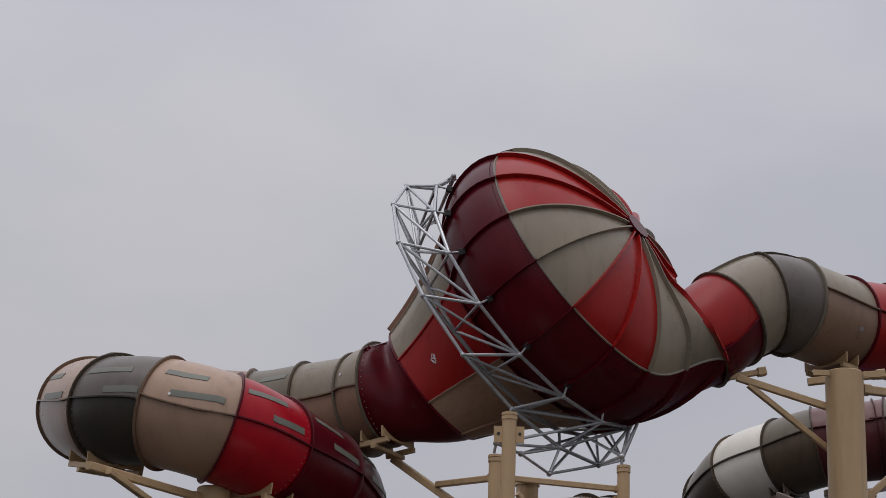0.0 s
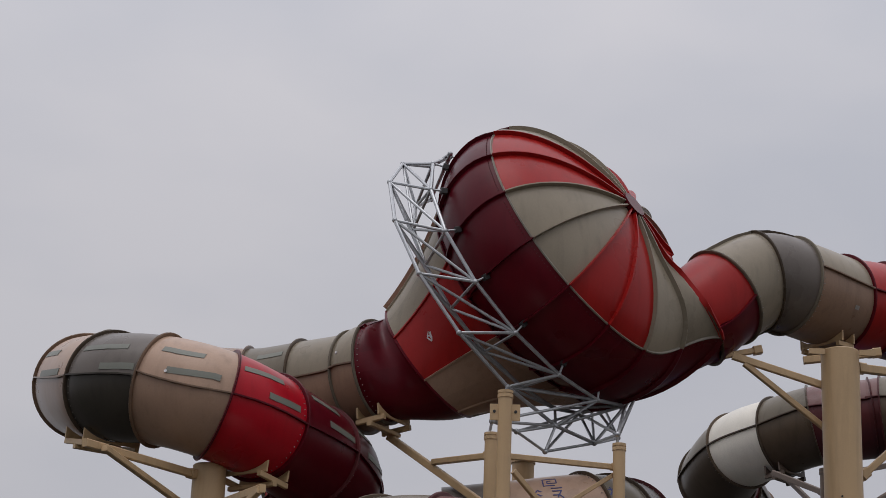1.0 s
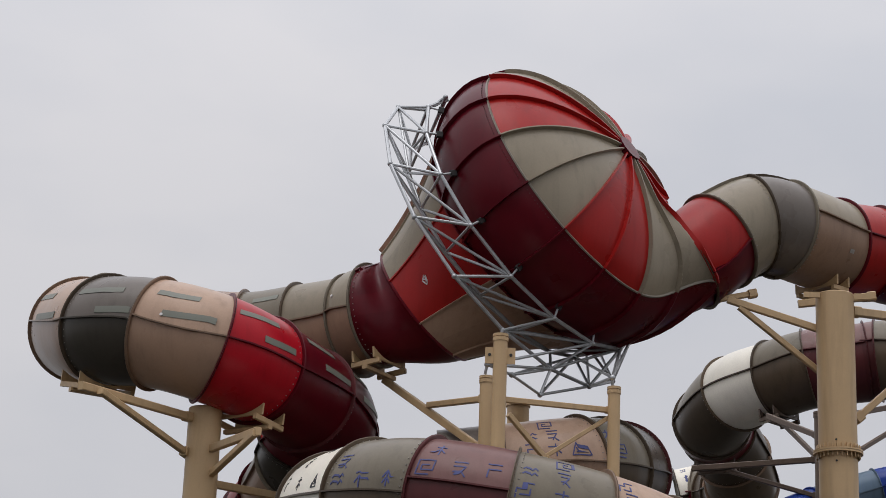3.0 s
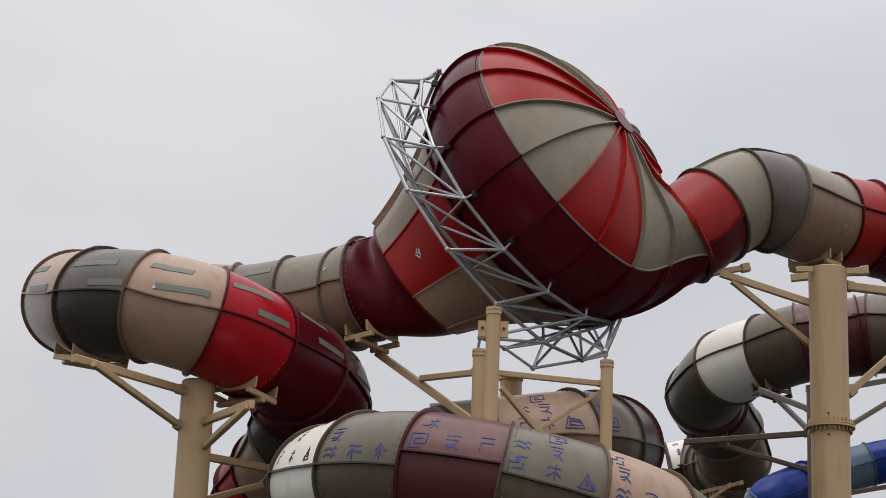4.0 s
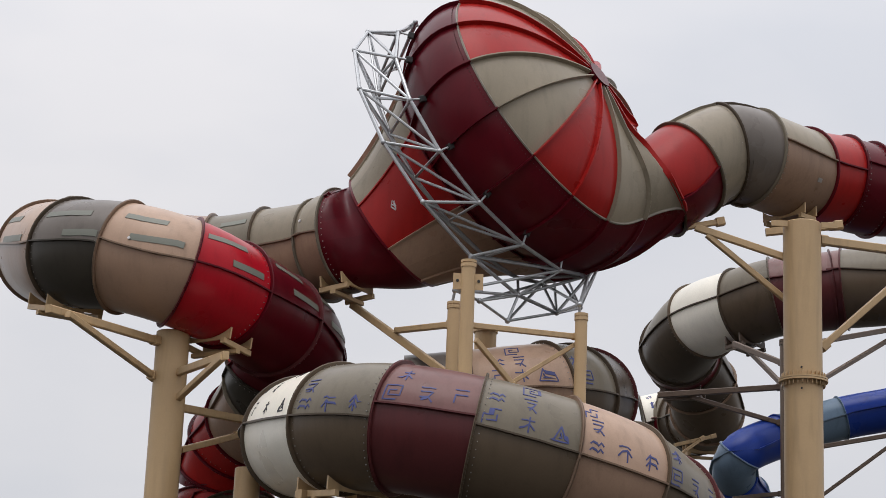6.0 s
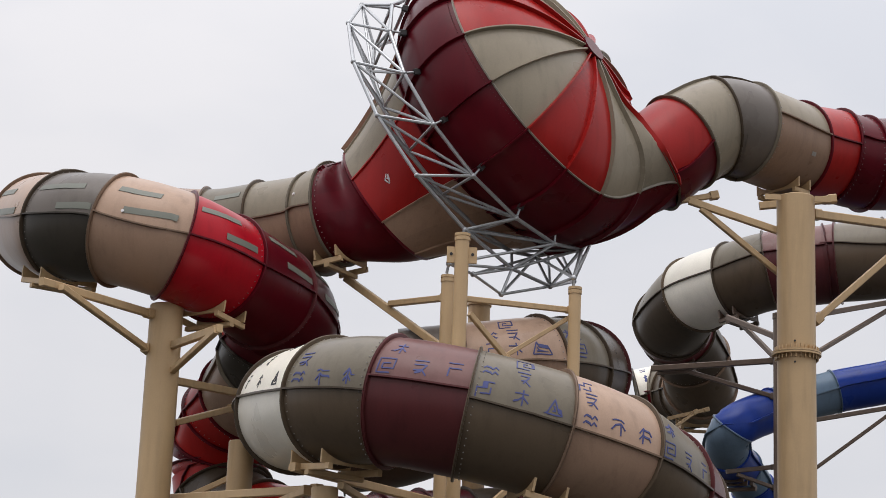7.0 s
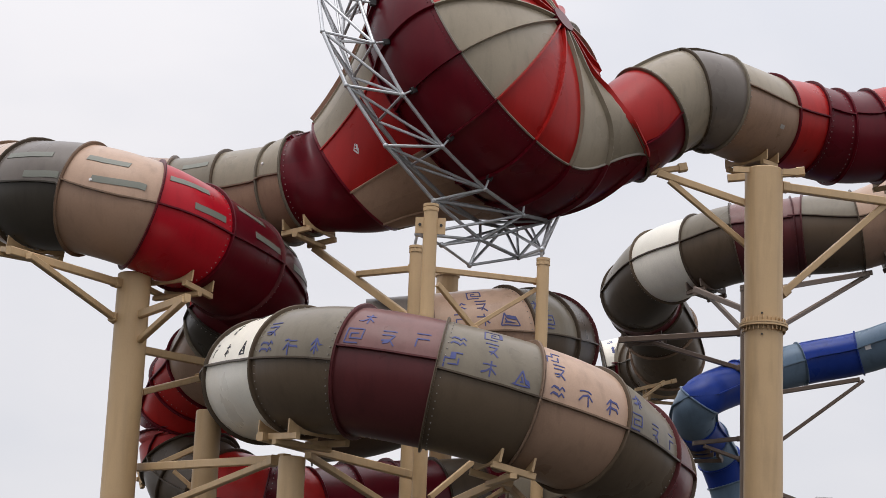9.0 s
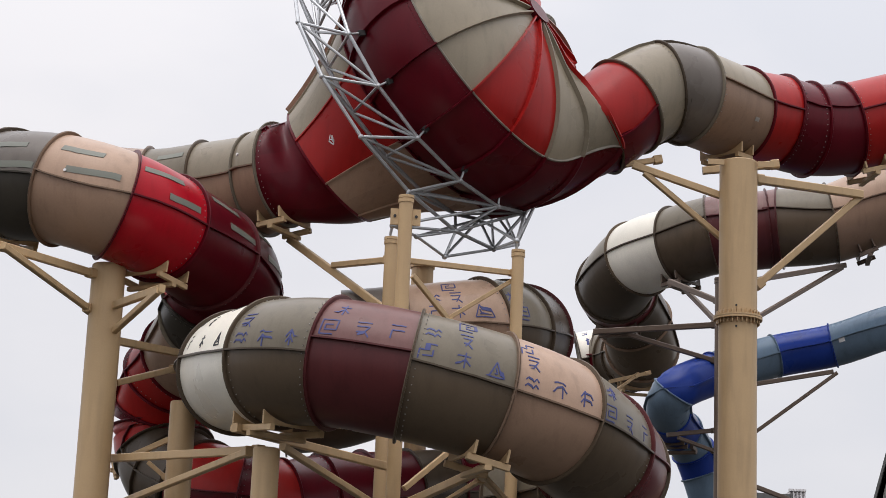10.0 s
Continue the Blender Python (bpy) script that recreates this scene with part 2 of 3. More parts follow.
# ---- painted marks: each a few strokes in a unit square (along the tube, round the tube) ----
MARKS = {
    "waves": [[(0.05, 0.7), (0.25, 0.9), (0.5, 0.65), (0.7, 0.9), (0.95, 0.7)], [(0.05, 0.3), (0.25, 0.5), (0.5, 0.25), (0.7, 0.5), (0.95, 0.3)]],
    "tree": [[(0.5, 0), (0.5, 1)], [(0.1, 0.55), (0.5, 1), (0.9, 0.55)], [(0.15, 0.2), (0.5, 0.6), (0.85, 0.2)]],
    "hill": [[(0.1, 0.9), (0.4, 1), (0.8, 0.85)], [(0.1, 0.3), (0.5, 0.75), (0.95, 0.4)], [(0.5, 0.75), (0.6, 0)]],
    "triangle": [[(0, 0.05), (0.5, 1), (1, 0.05), (0, 0.05)], [(0.48, 0.6), (0.64, 0.28), (0.4, 0.26)]],
    "coil": [[(0.8, 0), (0, 0), (0, 1), (1, 1), (1, 0.3), (0.35, 0.3), (0.35, 0.65), (0.68, 0.65)]],
    "knot": [[(0.1, 1), (0.9, 1)], [(0.15, 0.7), (0.8, 0.7), (0.35, 0.1)], [(0.2, 0.3), (0.5, 0.35), (0.9, 0)]],
    "step": [[(0, 0), (0, 0.6), (0.45, 0.6), (0.45, 1), (1, 1)], [(0.3, 0.25), (0.75, 0.25), (0.75, 0.65)]],
    "hook": [[(0.1, 1), (0.9, 1)], [(0.9, 0.6), (0.25, 0.6), (0.25, 0)]],
    "star": [[(0.5, 0), (0.5, 1)], [(0.05, 0.2), (0.5, 0.55), (0.95, 0.2)], [(0.1, 0.75), (0.9, 0.75)]],
}


def stroke(line, a, b, lo, hi, r, pts, wide=0.029):
    """A painted stroke, laid on the tube between two indices and two angles."""
    length = line.length(a, b)
    rad = r * radians(abs(hi - lo))
    fine = []
    for (x0, y0), (x1, y1) in zip(pts, pts[1:]):
        k = max(2, round(math.hypot((x1 - x0) * length, (y1 - y0) * rad) / 0.03))
        fine += [(x0 + (x1 - x0) * i / k, y0 + (y1 - y0) * i / k) for i in range(k)]
    fine.append(pts[-1])
    verts, faces = [], []
    for i, (x, y) in enumerate(fine):
        p, q = fine[max(i - 1, 0)], fine[min(i + 1, len(fine) - 1)]
        dx, dy = (q[0] - p[0]) * length, (q[1] - p[1]) * rad
        n = math.hypot(dx, dy) or 1.0
        nx, ny = -dy / n * wide / 2 / length, dx / n * wide / 2 / rad
        for sgn in (1, -1):
            for rr in (r + 0.007, r - 0.004):
                verts.append(on_tube(line, a + (b - a) * (x + sgn * nx), lo + (hi - lo) * (y + sgn * ny), rr))
    for i in range(len(fine) - 1):
        q = 4 * i
        faces += [(q, q + 2, q + 6, q + 4), (q + 1, q, q + 4, q + 5), (q + 2, q + 3, q + 7, q + 6)]
    return verts, faces


def slide(name, label, points, radius, sections, flange=0.085, studded=(), first=True):
    """A tube slide: sections (from, to, upper colour, lower colour), an upper and a lower shell each, a bolted hoop at each joint."""
    top = thing(name, label, "water slide")
    line = Line(points)
    shells = []
    for i, (a, b, up_c, low_c, *more) in enumerate(sections):
        roll, end = (more[0], more[-1]) if more else (0, 0)
        u = part("upper_shell", *shell(line, a, b, radius, roll, 180 + roll, twist=end - roll), up_c, top)
        part("lower_shell", *shell(line, a, b, radius, 180 + roll, 360 + roll, twist=end - roll), low_c, top)
        shells.append((u, a, b))
        for ang in (0, 180):
            part("side_flange", *ledge(line, a, b, radius, ang + roll, twist=end - roll), FLANGE.get(low_c, low_c), top)
        if i == 0 and not first:
            continue
        hp = part("joint_flange", *hoop(line, a, radius - 0.02, radius + flange, 0.05), FLANGE.get(up_c, up_c), top)
        if i in studded:
            part("bolt_ring", *studs(line, a, radius, 0.12 if (i % 2) else -0.12), "bolt", hp, kind="stuff")
    part("joint_flange", *hoop(line, sections[-1][1], radius - 0.02, radius + flange, 0.05), FLANGE.get(sections[-1][2], sections[-1][2]), top)
    return top, line, shells


# ---- ground ----
ground = part("ground", [(x * 1500, y * 1500, 0) for x, y in ((-1, -1), (1, -1), (1, 1), (-1, 1))], [(0, 1, 2, 3)], "ground", None, "near-black unseen ground", False)
tagged(ground, kind="structure")

R_TUBE = 1.25
# ---- the upper slide ----
PATH_A = [(-1.08, 49.24, 15.67), (-1.76, 49.12, 15.76), (-2.28, 49.65, 15.63), (-3.61, 50.34, 15.55), (-5.12, 50.87, 15.45), (-7.35, 51.03, 15.59), (-8.68, 50.74, 15.70), (-9.02, 49.67, 15.26), (-7.81, 46.45, 14.39), (-6.60, 45.80, 14.18), (-5.29, 45.44, 13.79), (-4.31, 46.43, 13.58), (-3.33, 48.32, 13.38), (-2.87, 49.63, 13.12), (-3.30, 50.20, 12.62), (-3.35, 50.59, 12.27), (-3.93, 52.08, 11.66), (-4.37, 52.87, 11.30), (-4.60, 53.49, 10.71), (-4.64, 53.72, 10.21), (-4.50, 53.60, 9.42), (-4.16, 53.15, 8.81), (-3.48, 52.45, 8.38)]
upper, line_a, shells_a = slide("raft_slide", "tan, grey, scarlet and maroon fibreglass tube slide on tan columns", PATH_A, R_TUBE, [
    (1, 2, "sand", "tan", 4, 0), (2, 3, "sand", "tan", 0, 2), (3, 4, "grey", "dark", 2, 0), (4, 5, "tan", "tan"), (5, 6, "tan", "tan"), (6, 7, "sand", "tan", 0, 5),
    (7, 8, "pink", "tan", 5, 1), (8, 9, "ash", "charcoal", 1, -2), (9, 10, "pink", "tan", 5, -2), (10, 11, "scarlet", "scarlet", -2, -4), (11, 12, "maroon", "maroon", -4, 1), (12, 13, "wine", "maroon", 1, -10),
    (13, 14, "red", "maroon", -10, 0), (14, 15, "charcoal", "charcoal"), (15, 16, "sand", "tan"), (16, 17, "red", "red"), (17, 18, "red", "red"),
    (18, 19, "maroon", "maroon"), (19, 20, "red", "red"), (20, 21, "dark", "dark"), (21, 22, "dark", "dark")],
    studded=(0, 7, 10, 11, 12, 13, 15, 16, 17))

PATH_E = [(5.06, 50.05, 17.19), (5.93, 49.92, 17.58), (6.78, 50.26, 18.36), (7.75, 50.75, 19.00), (8.56, 51.07, 19.03), (10.11, 52.36, 19.03), (11.29, 53.18, 19.16), (12.17, 53.49, 19.09), (13.34, 53.89, 19.29), (15.01, 54.02, 19.79), (17.12, 54.11, 20.39), (19.37, 54.12, 20.90)]
outlet, line_e, shells_e = slide("raft_slide_outlet", "tube slide outlet in red, sand and grey fibreglass leaving the pod", PATH_E, R_TUBE, [
    (1, 2, "red", "maroon", -28, -12), (2, 3, "sand", "sand", 78), (3, 4, "ash", "ash", 78), (4, 5, "sand", "tan", 10, 4.5), (5, 6, "red", "red", 4.5, -1), (6, 7, "maroon", "maroon", 12),
    (7, 8, "maroon", "maroon", 15), (8, 9, "red", "red", 8), (9, 10, "maroon", "maroon"), (10, 11, "tan", "tan")], studded=(1, 2, 3, 5, 6, 7), first=False)
part("joint_flange", *hoop(line_e, 1.0, R_TUBE - 0.05, R_TUBE + 0.03, 0.04), "umber", outlet)

PATH_B = [(1.03, 49.30, 11.45), (-0.59, 49.05, 11.12), (-1.72, 47.68, 10.59), (-2.31, 45.52, 10.05), (-2.20, 43.23, 9.70), (-1.29, 40.71, 9.46), (-0.18, 39.77, 9.33), (1.25, 39.38, 9.07), (2.84, 39.58, 8.77), (4.12, 40.22, 8.48), (5.08, 41.58, 8.15), (5.60, 43.21, 8.02), (5.54, 45.47, 7.84), (4.21, 47.35, 7.74)]
# grey sections: shade and grime of the underside are in the lower colour
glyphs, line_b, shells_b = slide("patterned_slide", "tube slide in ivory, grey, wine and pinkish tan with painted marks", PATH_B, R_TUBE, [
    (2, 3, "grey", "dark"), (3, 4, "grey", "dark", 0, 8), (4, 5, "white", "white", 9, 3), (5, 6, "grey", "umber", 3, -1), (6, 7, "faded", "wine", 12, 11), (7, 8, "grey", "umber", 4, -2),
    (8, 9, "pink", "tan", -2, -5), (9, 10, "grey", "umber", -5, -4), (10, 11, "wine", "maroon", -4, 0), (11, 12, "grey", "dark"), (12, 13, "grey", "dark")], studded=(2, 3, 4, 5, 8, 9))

PATH_G = [(-1.49, 48.51, 11.34), (-0.02, 48.50, 11.52), (1.51, 48.43, 11.71), (3.16, 48.51, 11.95), (3.94, 49.54, 12.15), (4.46, 51.28, 12.42), (4.14, 53.71, 12.68), (2.90, 55.35, 12.56), (1.41, 56.02, 12.02), (-0.10, 56.15, 11.43), (-1.62, 56.17, 11.18)]
rear, line_g, shells_g = slide("far_patterned_slide", "patterned tube slide in grey, tan and wine behind slim columns", PATH_G, R_TUBE, [
    (1, 2, "ash", "dark"), (2, 3, "pink", "tan"), (3, 3.8, "grey", "dark"), (3.8, 4.6, "dark", "dark"), (4.6, 5.6, "wine", "maroon"), (5.6, 7, "grey", "dark"), (7, 8, "grey", "dark"), (8, 10, "umber", "umber")],
    studded=(2, 4), first=False)

PATH_S = [(20.34, 62.40, 20.68), (18.15, 62.56, 20.15), (16.45, 62.86, 19.66), (15.15, 63.09, 19.14), (13.58, 63.36, 18.98), (13.24, 63.51, 18.95), (11.50, 63.78, 18.73), (10.47, 64.37, 18.49), (9.42, 65.72, 18.34), (8.91, 67.73, 17.87), (9.37, 69.67, 17.99), (10.12, 71.24, 17.46), (10.57, 72.47, 16.76), (10.52, 73.60, 16.76), (10.31, 75.20, 16.94), (9.70, 76.20, 16.98), (8.84, 76.40, 16.80)]
# grey over umber again: underside shade and grime coloured in
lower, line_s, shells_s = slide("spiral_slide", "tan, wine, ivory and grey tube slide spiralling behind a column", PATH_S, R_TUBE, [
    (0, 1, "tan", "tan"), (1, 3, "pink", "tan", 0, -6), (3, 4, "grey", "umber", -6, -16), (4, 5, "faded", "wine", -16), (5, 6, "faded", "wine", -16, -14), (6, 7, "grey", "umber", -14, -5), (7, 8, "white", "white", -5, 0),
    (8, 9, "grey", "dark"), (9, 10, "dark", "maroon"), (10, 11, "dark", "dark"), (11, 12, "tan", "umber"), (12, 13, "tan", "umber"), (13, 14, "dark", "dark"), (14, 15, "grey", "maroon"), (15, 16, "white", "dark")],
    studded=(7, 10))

PATH_U = [(19.12, 57.70, 16.02), (17.24, 58.04, 15.32), (15.40, 58.07, 14.66), (14.12, 58.64, 14.24), (12.49, 59.01, 13.91), (10.64, 58.70, 13.24), (9.36, 57.90, 12.50), (9.33, 58.60, 11.99), (9.93, 60.00, 11.73), (10.42, 60.80, 11.33), (10.77, 61.10, 10.66), (11.11, 61.20, 9.68)]
blue_slide, line_u, shells_u = slide("body_slide", "narrow blue and slate tube slide on shade-darkened brackets", PATH_U, 0.62, [
    (0, 1, "slate", "slate"), (1, 3, "slate", "slate", 0), (3, 4, "blue", "blue"), (4, 5, "slate", "slate"), (5, 6, "blue", "blue"), (6, 7, "slate", "slate"), (7, 8, "blue", "blue"), (8, 9, "slate", "slate"), (9, 10, "blue", "blue"), (10, 11, "slate", "slate")],
    flange=0.05)

PATH_C = [(-4.64, 53.73, 10.15), (-4.53, 53.63, 9.49), (-4.16, 53.15, 8.81), (-3.48, 52.45, 8.38), (-2.69, 51.92, 8.15), (-1.99, 51.96, 8.04), (-1.35, 52.00, 7.90), (-0.38, 52.59, 8.18), (0.61, 52.97, 8.35), (1.78, 53.53, 8.52), (2.96, 53.95, 8.70), (4.47, 54.34, 8.82), (6.00, 54.72, 8.65)]
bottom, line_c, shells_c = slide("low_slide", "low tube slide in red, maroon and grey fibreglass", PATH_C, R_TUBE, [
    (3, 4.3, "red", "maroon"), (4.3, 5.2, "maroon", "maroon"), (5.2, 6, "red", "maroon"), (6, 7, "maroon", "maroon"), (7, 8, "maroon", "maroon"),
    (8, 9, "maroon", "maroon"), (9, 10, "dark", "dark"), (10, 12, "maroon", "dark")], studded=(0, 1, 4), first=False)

# ---- the pod: a bulb with sixteen gores round a hub, an entry funnel, and an outlet ----
POD_C, POD_H, POD_N, POD_D = (np.array(v) for v in ((2.769, 49.32, 18.97), (0.7101, -0.5127, 0.4825), (-0.2656, -0.8297, -0.4909), (0.6521, 0.2205, -0.7254)))
OUT_A, OUT_B = np.array((3.70, 49.90, 16.90)), np.array((6.40, 49.98, 17.90))
POD_R, POD_TALL, POD_DEEP, POD_EDGE = 3.73, 2.08, 2.73, 120.0


MOUTH_C, MOUTH_T = (np.array(v) for v in line_e.at(1.0)[:2])


def pod_gap(p):
    """Signed distance to the bulb with its outlet, blended."""
    q = p - POD_C
    z, x, y = q @ POD_H, q @ POD_N, q @ POD_D
    tall = np.where(z > 0, POD_TALL, POD_DEEP)
    s = np.stack([x / POD_R, y / POD_R, z / tall], -1)
    k = np.linalg.norm(s, axis=-1)
    g = np.linalg.norm(np.stack([x / POD_R ** 2, y / POD_R ** 2, z / tall ** 2], -1), axis=-1)
    bulb = k * (k - 1) / np.maximum(g, 1e-6)
    ax = OUT_B - OUT_A
    ln = np.linalg.norm(ax)
    ax = ax / ln
    u = (p - OUT_A) @ ax
    rad = np.linalg.norm((p - OUT_A) - u[..., None] * ax, axis=-1)
    f = np.clip(u / ln, 0, 1)
    neck = np.maximum(rad - 1.265, np.maximum(-u - 0.6, u - ln))
    kk = 1.0
    hh = np.clip(0.5 + 0.5 * (neck - bulb) / kk, 0, 1)
    return neck * (1 - hh) + bulb * hh - kk * hh * (1 - hh)


def pod_front(psi, th):
    """Places on the hub side; psi round the axis, th from the hub (0) to the widest ring (90), degrees."""
    a, b = np.radians(psi), np.radians(th)
    d = np.cos(b)[..., None] * POD_H + np.sin(b)[..., None] * (np.cos(a)[..., None] * POD_N + np.sin(a)[..., None] * POD_D)
    lo, hi = np.full(a.shape, 1.0), np.full(a.shape, 1.0)
    alive = np.ones(a.shape, bool)
    for i in range(120):
        nxt = hi + 0.06
        inside = pod_gap(POD_C + nxt[..., None] * d) < 0
        alive &= inside
        hi = np.where(alive, nxt, hi)
    lo, hi = hi, hi + 0.06
    for i in range(14):
        mid = (lo + hi) / 2
        inside = pod_gap(POD_C + mid[..., None] * d) < 0
        lo, hi = np.where(inside, mid, lo), np.where(inside, hi, mid)
    p = POD_C + lo[..., None] * d
    # the neck ends flat where the outlet is bolted on
    u = (p - MOUTH_C) @ MOUTH_T
    off = np.linalg.norm(p - MOUTH_C - u[..., None] * MOUTH_T, axis=-1)
    return p - np.where((u > 0) & (off < 1.7), u, 0.0)[..., None] * MOUTH_T


NECK_O, NECK_T, _, _ = (np.array(v) for v in line_a.at(1.0))
# the ring where the funnel meets its flared neck
BELL_C, BELL_T, BELL_R, BELL_F = np.array((-0.57, 49.60, 16.185)), np.array((-0.738, 0.3995, -0.5438)), 1.66, 0.70


def ring_axes(axis):
    n = POD_N - axis * (POD_N @ axis)
    n = n / np.linalg.norm(n)
    w = np.cross(axis, n)
    return n, w * np.sign(w @ POD_D)


def pod_back(psi, f):
    """Places on the entry funnel; f from the widest ring (0) over the bell ring to the neck (1)."""
    a = np.radians(psi)
    (n0, w0), (n1, w1) = ring_axes(BELL_T), ring_axes(NECK_T)
    ca, sa = np.cos(a)[..., None], np.sin(a)[..., None]
    edge = pod_front(psi, np.full(a.shape, POD_EDGE))
    bell = BELL_C + BELL_R * (ca * n0 + sa * w0)
    g = np.clip(f / BELL_F, 0, 1)[..., None]
    cone = edge + (bell - edge) * g - 0.5 * (g * (1 - g)) * (ca * n0 + sa * w0)
    # the flared neck: its centre bends from the funnel's way into the tube's
    h = np.clip((f - BELL_F) / (1 - BELL_F), 0, 1)[..., None]
    c = (2 * h ** 3 - 3 * h ** 2 + 1) * BELL_C + (h ** 3 - 2 * h ** 2 + h) * BELL_T * 1.5 + (3 * h ** 2 - 2 * h ** 3) * NECK_O + (h ** 3 - h ** 2) * NECK_T * 1.5
    n, w = (1 - h) * n0 + h * n1, (1 - h) * w0 + h * w1
    rho = R_TUBE + (BELL_R - R_TUBE) * (1 - h) ** 1.6
    flare = c + rho * (ca * n + sa * w)
    return np.where((f <= BELL_F)[..., None], cone, flare)


def pod_place(psi, v):
    """v: 0 hub, 1 widest ring, 2 neck."""
    psi, v = np.broadcast_arrays(np.asarray(psi, float), np.asarray(v, float))
    fr = pod_front(psi, np.clip(v, 0, 1) * POD_EDGE)
    bk = pod_back(psi, np.clip(v - 1, 0, 1))
    return np.where((v <= 1)[..., None], fr, bk)


pod = thing("slide_pod", "bulb-shaped slide pod with red, sand and maroon fibreglass gores", "water slide")


def seam(psi):
    """How far from the hub the upper gores end; the seam rises where it runs into the outlet."""
    turn = (np.asarray(psi, float) - 95.0 + 180.0) % 360.0 - 180.0
    return 0.663 - 0.142 * np.exp(-(turn / 20.0) ** 2)


def pod_panel(p0, p1, v0, v1, color, n=8, m=12):
    psi, v = np.meshgrid(np.linspace(p0, p1, n + 1), np.linspace(0, 1, m + 1))
    lo = seam(psi) if v0 == "seam" else v0
    hi = seam(psi) if v1 == "seam" else v1
    v = lo + (hi - lo) * v
    outer = pod_place(psi, v)
    inner = outer + 0.03 * (POD_C - outer) / np.linalg.norm(POD_C - outer, axis=-1)[..., None]
    verts = [*map(tuple, outer.reshape(-1, 3)), *map(tuple, inner.reshape(-1, 3))]
    faces, off = [], (n + 1) * (m + 1)
    for i in range(m):
        for j in range(n):
            q = i * (n + 1) + j
            faces += [(q, q + 1, q + n + 2, q + n + 1), (off + q, off + q + n + 1, off + q + n + 2, off + q + 1)]
    part("panel", verts, faces, color, pod)


def pod_rib(psis, vs, color, name="rib", out=0.095, width=0.045):
    """A raised lip along a line on the pod."""
    c = pod_place(np.array(psis), np.array(vs))
    verts, faces = [], []
    k = len(c)
    for i in range(k):
        t = c[min(i + 1, k - 1)] - c[max(i - 1, 0)]
        t = t / max(np.linalg.norm(t), 1e-6)
        ax = POD_C + POD_H * ((c[i] - POD_C) @ POD_H) * 0.5
        nrm = c[i] - ax
        nrm = nrm - t * (nrm @ t)
        nrm /= np.linalg.norm(nrm)
        sd = np.cross(t, nrm)
        verts += [tuple(c[i] + x * sd + y * nrm) for x, y in ((-width / 2, -0.03), (-width / 2 * 0.8, out), (width / 2 * 0.8, out), (width / 2, -0.03))]
    for i in range(k - 1):
        q = 4 * i
        faces += [(q + j, q + (j + 1) % 4, q + 4 + (j + 1) % 4, q + 4 + j) for j in range(4)]
    faces += [(0, 1, 2, 3), (4 * k - 1, 4 * k - 2, 4 * k - 3, 4 * k - 4)]
    return part(name, verts, faces, color, pod)


PSI0, GORE = 8.4, 22.5
TOP_COLORS = ["red", "red", "sand", "sand"]


def gore(k):
    """Edge of a gore round the axis; the gores crowd together where they run into the outlet."""
    return PSI0 + k * GORE - {3: 1.0, 4: 10.0, 5: 7.0}.get(k, 0.0)


for k in range(16):
    a, b = gore(k), gore(k + 1)
    col = TOP_COLORS[k % 4]
    pod_panel(a, b, 0.035, "seam", col, n=10, m=24)
    pod_panel(a, b, "seam", 1.0, "maroon", n=10, m=12)
    pod_rib([a] * 41, np.linspace(0.03, seam(a), 41), col, out=0.11)
    pod_rib([a] * 13, np.linspace(seam(a), 1.0, 13), "maroon", out=0.1)
    back = "tan" if k < 4 else ["sand", "sand", "red", "red"][k % 4]
    pod_panel(a, b, 1.0, 1.0 + BELL_F, back, m=8)
    pod_panel(a, b, 1.0 + BELL_F, 2.0, "maroon", m=10)
    if k % 2 == 0:
        pod_rib([a] * 15, np.linspace(1.0, 1.0 + BELL_F, 15), back, out=0.05)
pod_rib([PSI0 - 4.3 * GORE] * 15, np.linspace(1.0, 1.0 + BELL_F, 15), "tan", "edge_flange", out=0.16)
pod_rib(np.linspace(-75, -115, 15), np.linspace(2.0, 1.0 + BELL_F, 15), "maroon", "rib", out=0.07)
ring = np.linspace(0, 360, 181)
for v, c, o in ((seam(ring), "edge", 0.035), (1.0, "maroon", 0.07), (1.0 + BELL_F, "maroon", 0.04)):
    pod_rib(ring, np.broadcast_to(v, ring.shape), c, "ring_flange", o)
hub_c = pod_place(np.array([0.0]), np.array([0.0]))[0]
part("hub", *rod(hub_c - 0.1 * POD_H, hub_c + 0.14 * POD_H, 0.35, 24), "maroon", pod, "round hub where the gores meet")

# ---- space frame round the pod ----
frame_truss = thing("space_frame", "galvanised steel tube space frame wrapped round the pod", "space frame")


FRAME_C, FRAME_R, FRAME_PSI = np.array((2.64, 49.37, 18.97)), 3.82, 10.1


def truss_node(psi, dr, dz):
    a = radians(psi)
    out_way = math.cos(a) * POD_N + math.sin(a) * POD_D
    return FRAME_C + (dz - 0.38) * POD_H + (FRAME_R + dr) * out_way


SPAN = range(-5, 6)
nodes_a = [truss_node(FRAME_PSI + GORE * k, 0.1, -0.5) for k in SPAN]
nodes_b = [truss_node(FRAME_PSI + GORE * k, -0.45, -1.6) for k in SPAN]
nodes_c = [truss_node(FRAME_PSI + GORE * k - 12, 0.6, -1.4) for k in SPAN]


def truss_bar(p, q, r=0.037):
    part("bar", *rod(p, q, r, 8), "zinc", frame_truss)


